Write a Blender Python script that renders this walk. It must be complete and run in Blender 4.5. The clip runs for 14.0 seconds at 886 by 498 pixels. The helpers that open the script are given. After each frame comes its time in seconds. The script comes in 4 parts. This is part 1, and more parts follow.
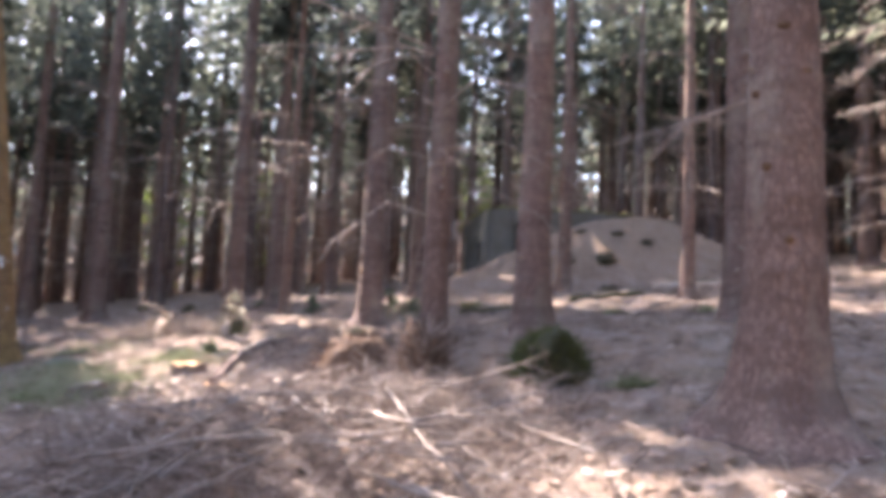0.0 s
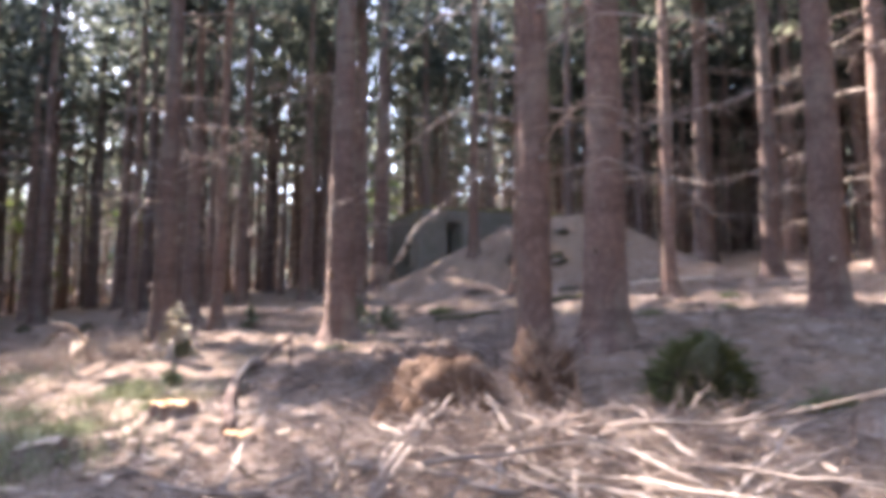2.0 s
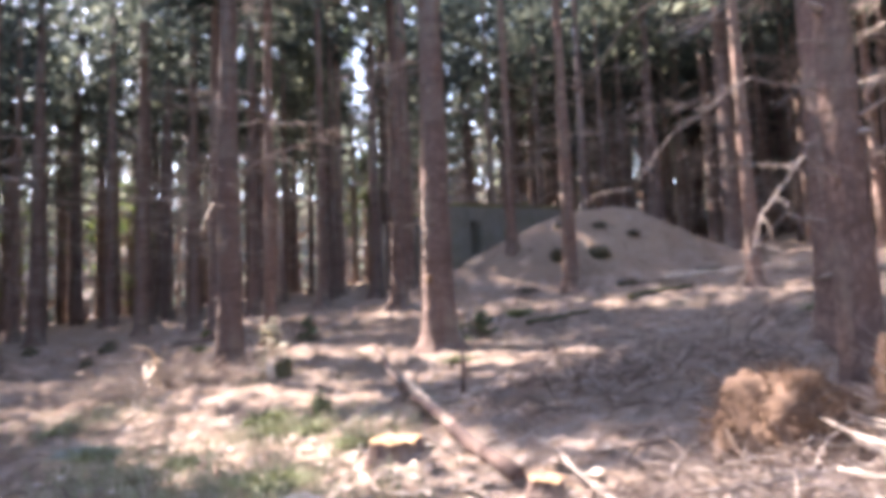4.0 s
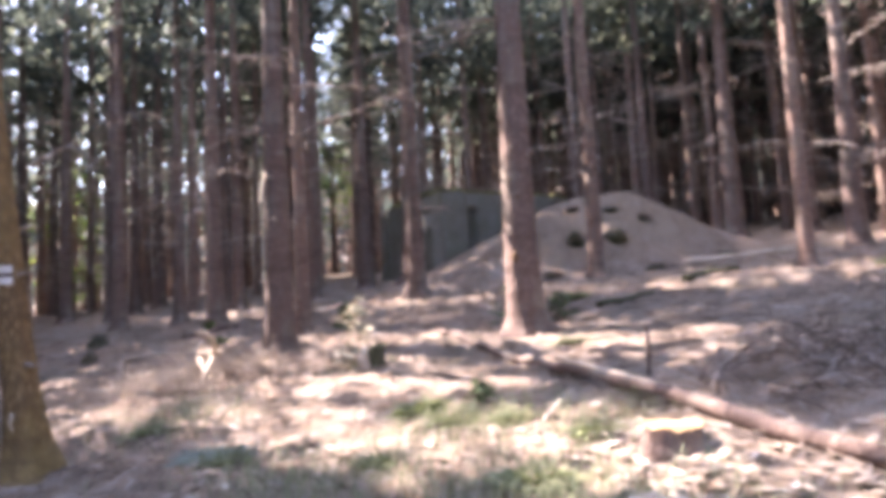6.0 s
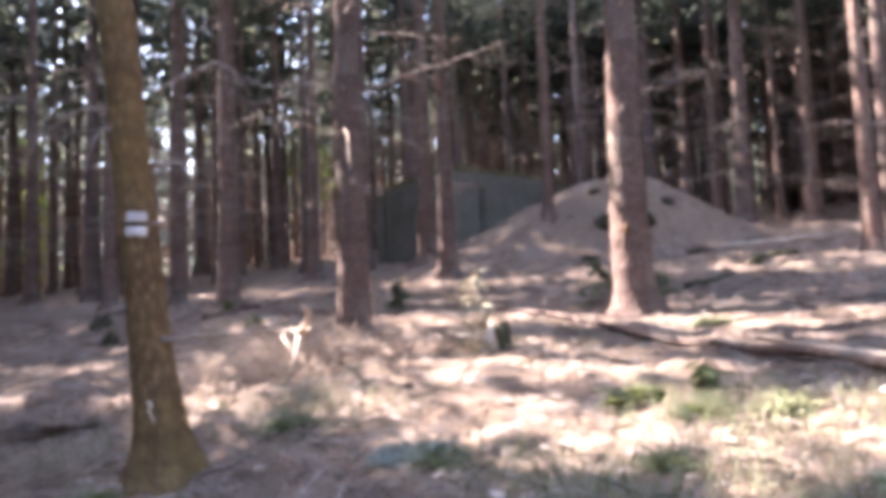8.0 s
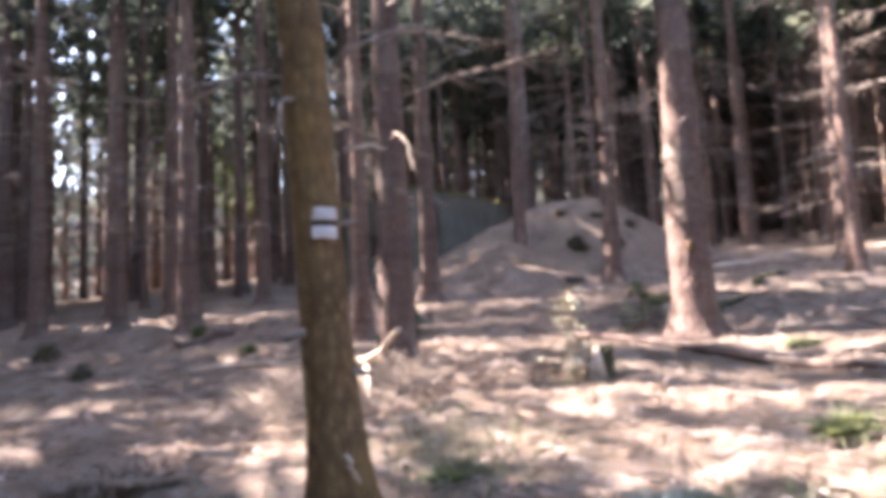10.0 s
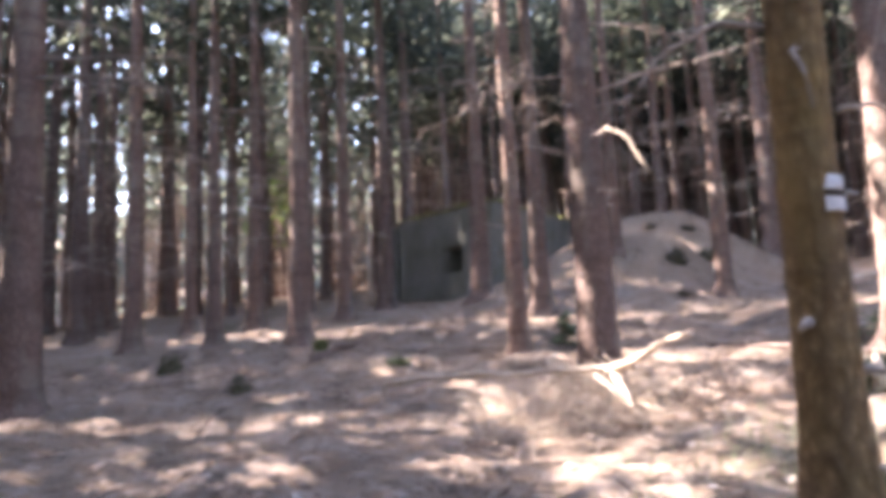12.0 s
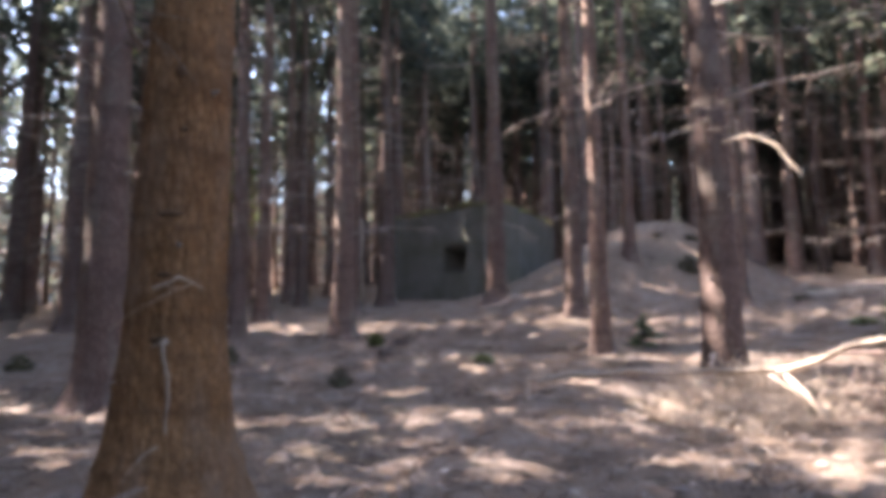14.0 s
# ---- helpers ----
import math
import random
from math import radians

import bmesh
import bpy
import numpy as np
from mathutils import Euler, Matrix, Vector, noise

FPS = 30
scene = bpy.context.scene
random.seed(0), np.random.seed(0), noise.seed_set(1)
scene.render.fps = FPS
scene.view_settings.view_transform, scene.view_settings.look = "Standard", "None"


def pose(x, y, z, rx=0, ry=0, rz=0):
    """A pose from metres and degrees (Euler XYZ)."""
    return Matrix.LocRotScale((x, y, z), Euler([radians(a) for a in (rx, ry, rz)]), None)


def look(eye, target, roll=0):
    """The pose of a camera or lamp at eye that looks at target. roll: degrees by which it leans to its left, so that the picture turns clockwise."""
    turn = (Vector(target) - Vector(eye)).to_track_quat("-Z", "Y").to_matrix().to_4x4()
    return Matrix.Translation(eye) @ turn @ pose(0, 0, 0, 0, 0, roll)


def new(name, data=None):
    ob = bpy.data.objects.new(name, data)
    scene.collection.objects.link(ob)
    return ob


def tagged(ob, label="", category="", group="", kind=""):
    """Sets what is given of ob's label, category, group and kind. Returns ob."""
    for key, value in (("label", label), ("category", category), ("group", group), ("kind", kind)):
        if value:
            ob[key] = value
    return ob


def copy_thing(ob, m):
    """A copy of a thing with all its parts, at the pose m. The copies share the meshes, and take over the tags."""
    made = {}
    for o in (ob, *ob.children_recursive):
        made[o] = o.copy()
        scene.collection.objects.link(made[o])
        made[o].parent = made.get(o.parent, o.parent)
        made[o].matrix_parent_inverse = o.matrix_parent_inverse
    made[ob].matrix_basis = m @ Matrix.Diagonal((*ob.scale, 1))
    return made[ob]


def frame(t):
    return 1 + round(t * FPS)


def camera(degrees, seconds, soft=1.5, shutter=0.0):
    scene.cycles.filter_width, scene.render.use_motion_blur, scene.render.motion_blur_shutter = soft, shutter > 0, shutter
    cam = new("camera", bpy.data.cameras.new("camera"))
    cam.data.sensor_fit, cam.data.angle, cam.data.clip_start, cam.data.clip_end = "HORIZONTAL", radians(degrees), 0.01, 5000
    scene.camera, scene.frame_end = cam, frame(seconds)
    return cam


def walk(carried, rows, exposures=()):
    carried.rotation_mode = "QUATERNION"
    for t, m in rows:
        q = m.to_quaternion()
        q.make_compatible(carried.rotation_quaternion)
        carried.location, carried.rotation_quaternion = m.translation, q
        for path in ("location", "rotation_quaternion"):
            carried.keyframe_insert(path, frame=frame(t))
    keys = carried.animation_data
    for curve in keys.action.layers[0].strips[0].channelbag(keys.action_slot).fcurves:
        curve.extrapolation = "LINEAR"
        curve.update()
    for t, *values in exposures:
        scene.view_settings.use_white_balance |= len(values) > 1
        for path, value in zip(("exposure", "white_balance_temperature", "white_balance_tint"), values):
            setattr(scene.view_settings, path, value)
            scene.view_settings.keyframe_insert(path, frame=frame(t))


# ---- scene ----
cam = camera(65.4, 14.0, soft=6.0, shutter=0.5)
# seconds, x, y, z, then pitch, lean and heading in degrees
PATH = [
    (0, 0.000, 0.000, 1.500, 95.16, -2.56, -0.01),
    (0.5, -0.380, 0.436, 1.499, 96.39, -2.42, -4.45),
    (1, -0.742, 0.886, 1.483, 96.25, -0.61, -5.54),
    (1.5, -1.092, 1.278, 1.491, 96.41, -1.21, -6.41),
    (2, -1.538, 1.611, 1.478, 95.97, -0.43, -9.79),
    (2.5, -1.991, 1.950, 1.504, 94.81, -0.62, -8.32),
    (3, -2.467, 2.261, 1.538, 95.60, 0.39, -9.24),
    (3.5, -2.957, 2.536, 1.607, 95.85, 1.48, -11.08),
    (6, -5.125, 4.228, 1.493, 95.29, 2.86, -18.95),
    (6.5, -5.475, 4.601, 1.466, 94.98, 3.37, -17.47),
    (7, -5.872, 5.002, 1.458, 96.00, 1.80, -22.57),
    (7.5, -6.196, 5.391, 1.424, 94.67, 2.17, -22.67),
    (9.8, -7.626, 7.111, 1.479, 95.00, 2.25, -32.15),
    (10, -7.736, 7.256, 1.475, 95.92, 2.63, -32.57),
    (10.5, -8.106, 7.595, 1.471, 96.50, 4.05, -28.47),
    (11, -8.554, 7.935, 1.457, 97.05, 3.23, -28.57),
    (11.5, -8.862, 8.330, 1.430, 98.34, 3.20, -32.63),
    (12, -9.169, 8.727, 1.433, 97.68, 2.42, -32.21),
    (12.5, -9.595, 9.014, 1.450, 97.62, 3.08, -34.36),
    (13, -10.052, 9.344, 1.439, 96.03, 4.32, -31.18),
    (13.5, -10.435, 9.641, 1.414, 99.01, 0.40, -33.38),
    (14, -10.788, 10.015, 1.435, 97.59, 0.71, -38.57),
]
EXPOSURES = [(0, 3.87, 7400, 25), (3, 3.77, 7350, 25), (6, 4.0, 7250, 27), (10, 3.83, 7250, 25), (12.2, 4.17, 7300, 24), (13.3, 3.9, 7250, 23), (14, 3.67, 7250, 22)]
walk(cam, [(t, pose(*p)) for t, *p in PATH], EXPOSURES)

# ---- light ----
SUN_FROM = Vector((-0.43, 0.53, 0.73)).normalized()
world = bpy.data.worlds.new("sky")
scene.world = world
world.use_nodes = True
wn = world.node_tree.nodes
sky = wn.new("ShaderNodeTexSky")
sky.sky_type = "NISHITA"
sky.sun_disc = False
sky.dust_density = 0.8
sky.ozone_density = 1.0
sky.sun_elevation = math.asin(SUN_FROM.z)
sky.sun_rotation = math.atan2(SUN_FROM.x, SUN_FROM.y)
world.node_tree.links.new(sky.outputs[0], wn["Background"].inputs[0])
wn["Background"].inputs[1].default_value = 0.15
sun = new("sun", bpy.data.lights.new("sun", "SUN"))
sun.data.energy = 3.1
sun.data.angle = radians(0.5)
sun.data.color = (1.0, 0.98, 0.955)
sun.matrix_world = look(SUN_FROM * 60, (0, 0, 0))


# ---- materials ----
def material(name, rough=0.9):
    m = bpy.data.materials.new(name)
    m.use_nodes = True
    nt = m.node_tree
    b = nt.nodes["Principled BSDF"]
    b.inputs["Roughness"].default_value = rough
    b.inputs["Specular IOR Level"].default_value = 0.25
    return m, nt, b


def node(nt, kind, **inputs):
    n = nt.nodes.new(kind)
    for k, v in inputs.items():
        n.inputs[k.replace("_", " ")].default_value = v
    return n


def ramp(nt, source, stops):
    r = nt.nodes.new("ShaderNodeValToRGB")
    e = r.color_ramp.elements
    while len(e) < len(stops):
        e.new(0.5)
    for i, (p, c) in enumerate(stops):
        e[i].position = p
        e[i].color = (*c, 1)
    nt.links.new(source, r.inputs[0])
    return r.outputs[0]


def mixed(nt, fac, a, b, mode="MIX"):
    m = nt.nodes.new("ShaderNodeMix")
    m.data_type = "RGBA"
    m.blend_type = mode
    for socket, v in ((0, fac), (6, a), (7, b)):
        if isinstance(v, bpy.types.NodeSocket):
            nt.links.new(v, m.inputs[socket])
        else:
            m.inputs[socket].default_value = v if socket == 0 else (*v, 1)
    return m.outputs[2]


def coords(nt, scale=(1, 1, 1), kind="Object"):
    c = nt.nodes.new("ShaderNodeTexCoord")
    m = nt.nodes.new("ShaderNodeMapping")
    m.inputs["Scale"].default_value = scale
    nt.links.new(c.outputs[kind], m.inputs[0])
    return m.outputs[0]


def noise_of(nt, vec, scale, detail=4.0, rough=0.6):
    n = node(nt, "ShaderNodeTexNoise", Scale=scale, Detail=detail, Roughness=rough)
    nt.links.new(vec, n.inputs["Vector"])
    return n.outputs["Fac"]


def cells_of(nt, vec, scale, feature="F1"):
    n = node(nt, "ShaderNodeTexVoronoi", Scale=scale)
    n.feature = feature
    nt.links.new(vec, n.inputs["Vector"])
    return n.outputs["Distance"]


def relief(nt, bsdf, heights):
    last = None
    for h, dist, strength in heights:
        b = node(nt, "ShaderNodeBump", Distance=dist, Strength=strength)
        nt.links.new(h, b.inputs["Height"])
        if last:
            nt.links.new(last, b.inputs["Normal"])
        last = b.outputs[0]
    nt.links.new(last, bsdf.inputs["Normal"])


def bark(name, dark, mid, light, lichen, amount, plated=0.7):
    m, nt, b = material(name, 0.95)
    v = coords(nt, (1, 1, 0.45))
    plates = cells_of(nt, v, 26)
    big = noise_of(nt, coords(nt, (1, 1, 0.35)), 3.0, 5)
    fine = noise_of(nt, coords(nt, (1, 1, 0.5)), 60, 5)
    base = ramp(nt, fine, ((0.25, dark), (0.5, mid), (0.78, light)))
    base = mixed(nt, ramp(nt, plates, ((0.15, (0, 0, 0)), (0.6, (plated,) * 3))), base, dark)
    green = ramp(nt, big, ((0.5 - amount, (0, 0, 0)), (0.72 - amount * 0.5, (0.85, 0.85, 0.85))))
    base = mixed(nt, green, base, lichen)
    rings = noise_of(nt, coords(nt, (0.25, 0.25, 1)), 5.5, 3)
    base = mixed(nt, ramp(nt, rings, ((0.38, (0.5, 0.5, 0.5)), (0.5, (0, 0, 0)))), base, dark)
    info = nt.nodes.new("ShaderNodeObjectInfo")
    tone = ramp(nt, info.outputs["Random"], ((0, (0.72, 0.72, 0.74)), (1, (1.2, 1.12, 1.08))))
    base = mixed(nt, 1.0, base, tone, "MULTIPLY")
    nt.links.new(base, b.inputs["Base Color"])
    relief(nt, b, ((plates, 0.02, 0.7), (fine, 0.008, 0.6)))
    return m


BARK = bark("spruce_bark", (0.09, 0.064, 0.055), (0.25, 0.176, 0.15), (0.33, 0.25, 0.217), (0.27, 0.25, 0.21), 0.02, 0.5)
BARK_RED = bark("reddish_bark", (0.1, 0.056, 0.028), (0.32, 0.178, 0.084), (0.44, 0.275, 0.148), (0.26, 0.19, 0.14), 0.03, 0.4)
BARK_MOSS = bark("algae_bark", (0.085, 0.06, 0.036), (0.24, 0.168, 0.09), (0.35, 0.26, 0.155), (0.22, 0.162, 0.07), 0.1)


def simple(name, stops, scale, rough=0.9, stretch=(1, 1, 1), bump=0.01, detail=5.0):
    m, nt, b = material(name, rough)
    n = noise_of(nt, coords(nt, stretch), scale, detail)
    n2 = noise_of(nt, coords(nt, stretch), scale * 0.17, 3)
    c = ramp(nt, n, stops)
    c = mixed(nt, 0.6, c, ramp(nt, n2, ((0.3, (0.62, 0.62, 0.62)), (0.7, (1.15, 1.15, 1.15)))), "MULTIPLY")
    info = nt.nodes.new("ShaderNodeObjectInfo")
    c = mixed(nt, 0.8, c, ramp(nt, info.outputs["Random"], ((0, (0.75, 0.75, 0.75)), (1, (1.15, 1.13, 1.1)))), "MULTIPLY")
    nt.links.new(c, b.inputs["Base Color"])
    relief(nt, b, ((n, bump, 0.7),))
    return m


DEADWOOD = simple("dead_branch_bark", ((0.3, (0.17, 0.138, 0.12)), (0.5, (0.33, 0.28, 0.25)), (0.75, (0.49, 0.44, 0.4))), 30)
PALEWOOD = simple("barkless_wood", ((0.3, (0.36, 0.29, 0.23)), (0.5, (0.52, 0.43, 0.35)), (0.75, (0.66, 0.58, 0.49))), 25, 0.8)
CUTWOOD = simple("fresh_cut_wood", ((0.3, (0.36, 0.2, 0.1)), (0.55, (0.5, 0.31, 0.17)), (0.8, (0.6, 0.43, 0.28))), 40, 0.8)
MOSS = simple("moss", ((0.3, (0.04, 0.055, 0.02)), (0.55, (0.11, 0.13, 0.045)), (0.8, (0.2, 0.2, 0.085))), 45, 1.0, bump=0.03)
DARKMOSS = simple("dark_moss", ((0.3, (0.045, 0.05, 0.03)), (0.6, (0.1, 0.1, 0.06)), (0.8, (0.2, 0.18, 0.12))), 30, 1.0, bump=0.03)
GRASS = simple("forest_grass", ((0.3, (0.19, 0.22, 0.12)), (0.6, (0.29, 0.31, 0.19)), (0.8, (0.42, 0.41, 0.29))), 6, 0.8)
DRYGRASS = simple("dry_grass", ((0.3, (0.3, 0.29, 0.21)), (0.6, (0.43, 0.42, 0.33)), (0.8, (0.56, 0.55, 0.46))), 6, 0.8)


def twig_material():
    m, nt, b = material("fallen_twigs", 0.9)
    geo = nt.nodes.new("ShaderNodeNewGeometry")
    c = ramp(nt, geo.outputs["Random Per Island"], ((0.0, (0.07, 0.05, 0.042)), (0.35, (0.2, 0.15, 0.125)), (0.75, (0.38, 0.31, 0.27)), (1.0, (0.58, 0.5, 0.45))))
    n = noise_of(nt, coords(nt), 40, 4)
    c = mixed(nt, 0.5, c, ramp(nt, n, ((0.3, (0.5, 0.5, 0.5)), (0.7, (1.2, 1.2, 1.2)))), "MULTIPLY")
    nt.links.new(c, b.inputs["Base Color"])
    relief(nt, b, ((n, 0.005, 0.5),))
    return m


TWIGS = twig_material()
GREYWOOD = simple("grey_sticks", ((0.3, (0.165, 0.137, 0.12)), (0.5, (0.275, 0.235, 0.212)), (0.75, (0.4, 0.36, 0.33))), 14)
BROWNHEAP = simple("brown_needles", ((0.3, (0.08, 0.05, 0.035)), (0.55, (0.18, 0.115, 0.08)), (0.8, (0.28, 0.2, 0.15))), 30, bump=0.03)
PAINT = simple("white_paint", ((0.3, (0.68, 0.69, 0.7)), (0.7, (0.82, 0.82, 0.82))), 30, 0.6)
SCAR = simple("branch_scar", ((0.3, (0.07, 0.045, 0.03)), (0.7, (0.18, 0.11, 0.065))), 40, 0.9)
BARKMARK = simple("dark_paint", ((0.3, (0.05, 0.04, 0.03)), (0.7, (0.1, 0.07, 0.05))), 30, 0.7)


def foliage(name, dark, mid, light, glow):
    m, nt, b = material(name, 0.7)
    geo = nt.nodes.new("ShaderNodeNewGeometry")
    info = nt.nodes.new("ShaderNodeObjectInfo")
    c = ramp(nt, geo.outputs["Random Per Island"], ((0.0, dark), (0.55, mid), (1.0, light)))
    c = mixed(nt, 1.0, c, ramp(nt, info.outputs["Random"], ((0, (0.75, 0.8, 0.85)), (1, (1.2, 1.15, 1.0)))), "MULTIPLY")
    nt.links.new(c, b.inputs["Base Color"])
    tr = nt.nodes.new("ShaderNodeBsdfTranslucent")
    nt.links.new(c, tr.inputs["Color"])
    mx = nt.nodes.new("ShaderNodeMixShader")
    mx.inputs[0].default_value = glow
    nt.links.new(b.outputs[0], mx.inputs[1])
    nt.links.new(tr.outputs[0], mx.inputs[2])
    nt.links.new(mx.outputs[0], nt.nodes["Material Output"].inputs["Surface"])
    return m


NEEDLES = foliage("spruce_needles", (0.05, 0.066, 0.057), (0.095, 0.116, 0.1), (0.16, 0.18, 0.145), 0.55)
SPRIGS = foliage("sapling_needles", (0.09, 0.13, 0.08), (0.15, 0.2, 0.12), (0.22, 0.27, 0.17), 0.5)
LEAVES = foliage("beech_leaves", (0.1, 0.17, 0.04), (0.17, 0.26, 0.06), (0.26, 0.34, 0.09), 0.5)


def mound_mask(nt, ragged):
    """Where the even brown needle cover of the earth mound replaces the litter."""
    m = nt.nodes.new("ShaderNodeMapping")
    c = nt.nodes.new("ShaderNodeTexCoord")
    m.vector_type = "TEXTURE"
    m.inputs["Location"].default_value = (4.4, 20.9, 0)
    m.inputs["Rotation"].default_value = (0, 0, 0.223)
    m.inputs["Scale"].default_value = (6.4, 4.2, 1000)
    nt.links.new(c.outputs["Object"], m.inputs[0])
    d = nt.nodes.new("ShaderNodeVectorMath")
    d.operation = "LENGTH"
    nt.links.new(m.outputs[0], d.inputs[0])
    a = nt.nodes.new("ShaderNodeMath")
    a.operation = "MULTIPLY_ADD"
    a.inputs[1].default_value = 0.5
    nt.links.new(ragged, a.inputs[0])
    nt.links.new(d.outputs["Value"], a.inputs[2])
    return ramp(nt, a.outputs[0], ((0.8, (0.9, 0.9, 0.9)), (1.0, (0, 0, 0))))


def ground_material():
    m, nt, b = material("needle_litter", 1.0)
    v = coords(nt)
    fine = noise_of(nt, v, 55, 6, 0.7)
    mid = noise_of(nt, v, 7, 5)
    big = noise_of(nt, v, 0.55, 4)
    bits = cells_of(nt, v, 38)
    patch = noise_of(nt, v, 2.1, 5, 0.7)
    c = ramp(nt, fine, ((0.3, (0.125, 0.088, 0.066)), (0.48, (0.33, 0.25, 0.2)), (0.72, (0.52, 0.435, 0.38))))
    c = mixed(nt, ramp(nt, mid, ((0.4, (0, 0, 0)), (0.64, (0.75, 0.75, 0.75)))), c, (0.36, 0.245, 0.175))
    c = mixed(nt, ramp(nt, patch, ((0.5, (0, 0, 0)), (0.62, (0.7, 0.7, 0.7)))), c, (0.46, 0.38, 0.33))
    c = mixed(nt, ramp(nt, patch, ((0.34, (0.8, 0.8, 0.8)), (0.44, (0, 0, 0)))), c, (0.15, 0.11, 0.088))
    c = mixed(nt, ramp(nt, bits, ((0.1, (0.6, 0.6, 0.6)), (0.24, (0, 0, 0)))), c, (0.58, 0.5, 0.45))
    c = mixed(nt, ramp(nt, big, ((0.55, (0, 0, 0)), (0.72, (0.5, 0.5, 0.5)))), c, (0.22, 0.2, 0.14))
    c = mixed(nt, mound_mask(nt, mid), c, ramp(nt, fine, ((0.3, (0.25, 0.175, 0.125)), (0.5, (0.4, 0.3, 0.225)), (0.72, (0.5, 0.4, 0.31)))))
    nt.links.new(c, b.inputs["Base Color"])
    relief(nt, b, ((fine, 0.05, 1.0), (mid, 0.16, 0.9)))
    return m


LITTER = ground_material()


def concrete_material():
    m, nt, b = material("mossy_concrete", 0.95)
    v = coords(nt)
    fine = noise_of(nt, v, 22, 6)
    big = noise_of(nt, v, 1.3, 5)
    streak = noise_of(nt, coords(nt, (1.0, 1.0, 0.55)), 0.9, 6)
    c = ramp(nt, fine, ((0.3, (0.15, 0.15, 0.135)), (0.7, (0.27, 0.265, 0.24))))
    c = mixed(nt, ramp(nt, streak, ((0.5, (0, 0, 0)), (0.7, (0.5, 0.5, 0.5)))), c, (0.09, 0.095, 0.075))
    c = mixed(nt, ramp(nt, big, ((0.42, (0, 0, 0)), (0.66, (0.75, 0.75, 0.75)))), c, (0.125, 0.13, 0.092))
    nt.links.new(c, b.inputs["Base Color"])
    relief(nt, b, ((fine, 0.015, 0.6), (big, 0.05, 0.4)))
    return m


CONCRETE = concrete_material()
ROOFMOSS = simple("roof_moss", ((0.3, (0.14, 0.15, 0.05)), (0.5, (0.26, 0.26, 0.1)), (0.75, (0.4, 0.39, 0.22))), 5, 1.0)
ROOF = simple("mossy_roof_litter", ((0.3, (0.1, 0.1, 0.05)), (0.5, (0.21, 0.18, 0.12)), (0.75, (0.36, 0.33, 0.2))), 9, 1.0, bump=0.04)


# ---- mesh helpers ----
def mesh_of(name, verts, faces, mat, smooth=True):
    me = bpy.data.meshes.new(name)
    me.from_pydata(verts, [], faces)
    me.materials.append(mat)
    if smooth:
        me.polygons.foreach_set("use_smooth", [True] * len(me.polygons))
    me.update()
    return me


def part(name, me, parent, label="", m=None):
    ob = new(name, me)
    ob.parent = parent
    if m is not None:
        ob.matrix_basis = m
    if label:
        ob["label"] = label
    return ob


def empty(name, m):
    ob = new(name)
    ob.matrix_basis = m
    return ob


def tube(verts, faces, pts, radii, sides=6, cap=True):
    """Adds a bent, tapering round bar to verts and faces."""
    start = len(verts)
    up = Vector((0.13, 0.21, 1)).normalized()
    for i, p in enumerate(pts):
        d = (Vector(pts[min(i + 1, len(pts) - 1)]) - Vector(pts[max(i - 1, 0)])).normalized()
        a = d.cross(up)
        if a.length < 0.2:
            a = d.cross(Vector((1, 0, 0)))
        a.normalize()
        b = d.cross(a)
        for k in range(sides):
            w = 2 * math.pi * k / sides
            verts.append(tuple(Vector(p) + (a * math.cos(w) + b * math.sin(w)) * radii[i]))
    n = len(pts)
    for i in range(n - 1):
        for k in range(sides):
            k2 = (k + 1) % sides
            faces.append((start + i * sides + k, start + i * sides + k2, start + (i + 1) * sides + k2, start + (i + 1) * sides + k))
    if cap:
        faces.append(tuple(start + k for k in reversed(range(sides))))
        faces.append(tuple(start + (n - 1) * sides + k for k in range(sides)))


def crooked(rng, length, bend, steps=6, sag=0.0, rise=0.0):
    """A wandering line of that length along +x."""
    p, d, out = Vector((0, 0, 0)), Vector((1, 0, rise)), [Vector((0, 0, 0))]
    for i in range(steps):
        d = (d + Vector((0, rng.uniform(-bend, bend), rng.uniform(-bend, bend) - sag))).normalized()
        p = p + d * length / steps
        out.append(p.copy())
    return out


# ---- ground ----
def smooth01(a):
    a = min(1.0, max(0.0, a))
    return a * a * (3 - 2 * a)


def mound_height(x, y):
    """The heap of earth before the bunker, longer towards the open wood."""
    u = (x - 5.697) * 0.975 + (y - 20.985) * 0.221
    v = -(x - 5.697) * 0.221 + (y - 20.985) * 0.975
    r = math.hypot(u / (7.9 if u < 0 else 5.13), v / (3.56 if v < 0 else 4.78))
    if r >= 1:
        return 0.0
    return 2.03 * min(0.921, 0.264 * (1 - r) + 0.736 * (0.5 + 0.5 * math.cos(math.pi * r)))


def ground_z(x, y):
    slope = 0.1105 * x + 0.0836 * y
    far = math.hypot(x, y - 10)
    if far > 30:
        slope = slope * (30 / far) + slope * (1 - 30 / far) * 0.35
    z = 0.319 + slope + mound_height(x, y)
    z -= 0.2 * math.exp(-((x - 0.3) ** 2 + y ** 2) / 8)
    z += 0.37 * math.exp(-((x - 1.6) / 2.2) ** 2 / 2 - ((y - 7.9) / 1.1) ** 2 / 2)
    z += 0.10 * noise.noise((x * 0.45, y * 0.45, 3.1)) + 0.045 * noise.noise((x * 1.7, y * 1.7, 7.7))
    return z


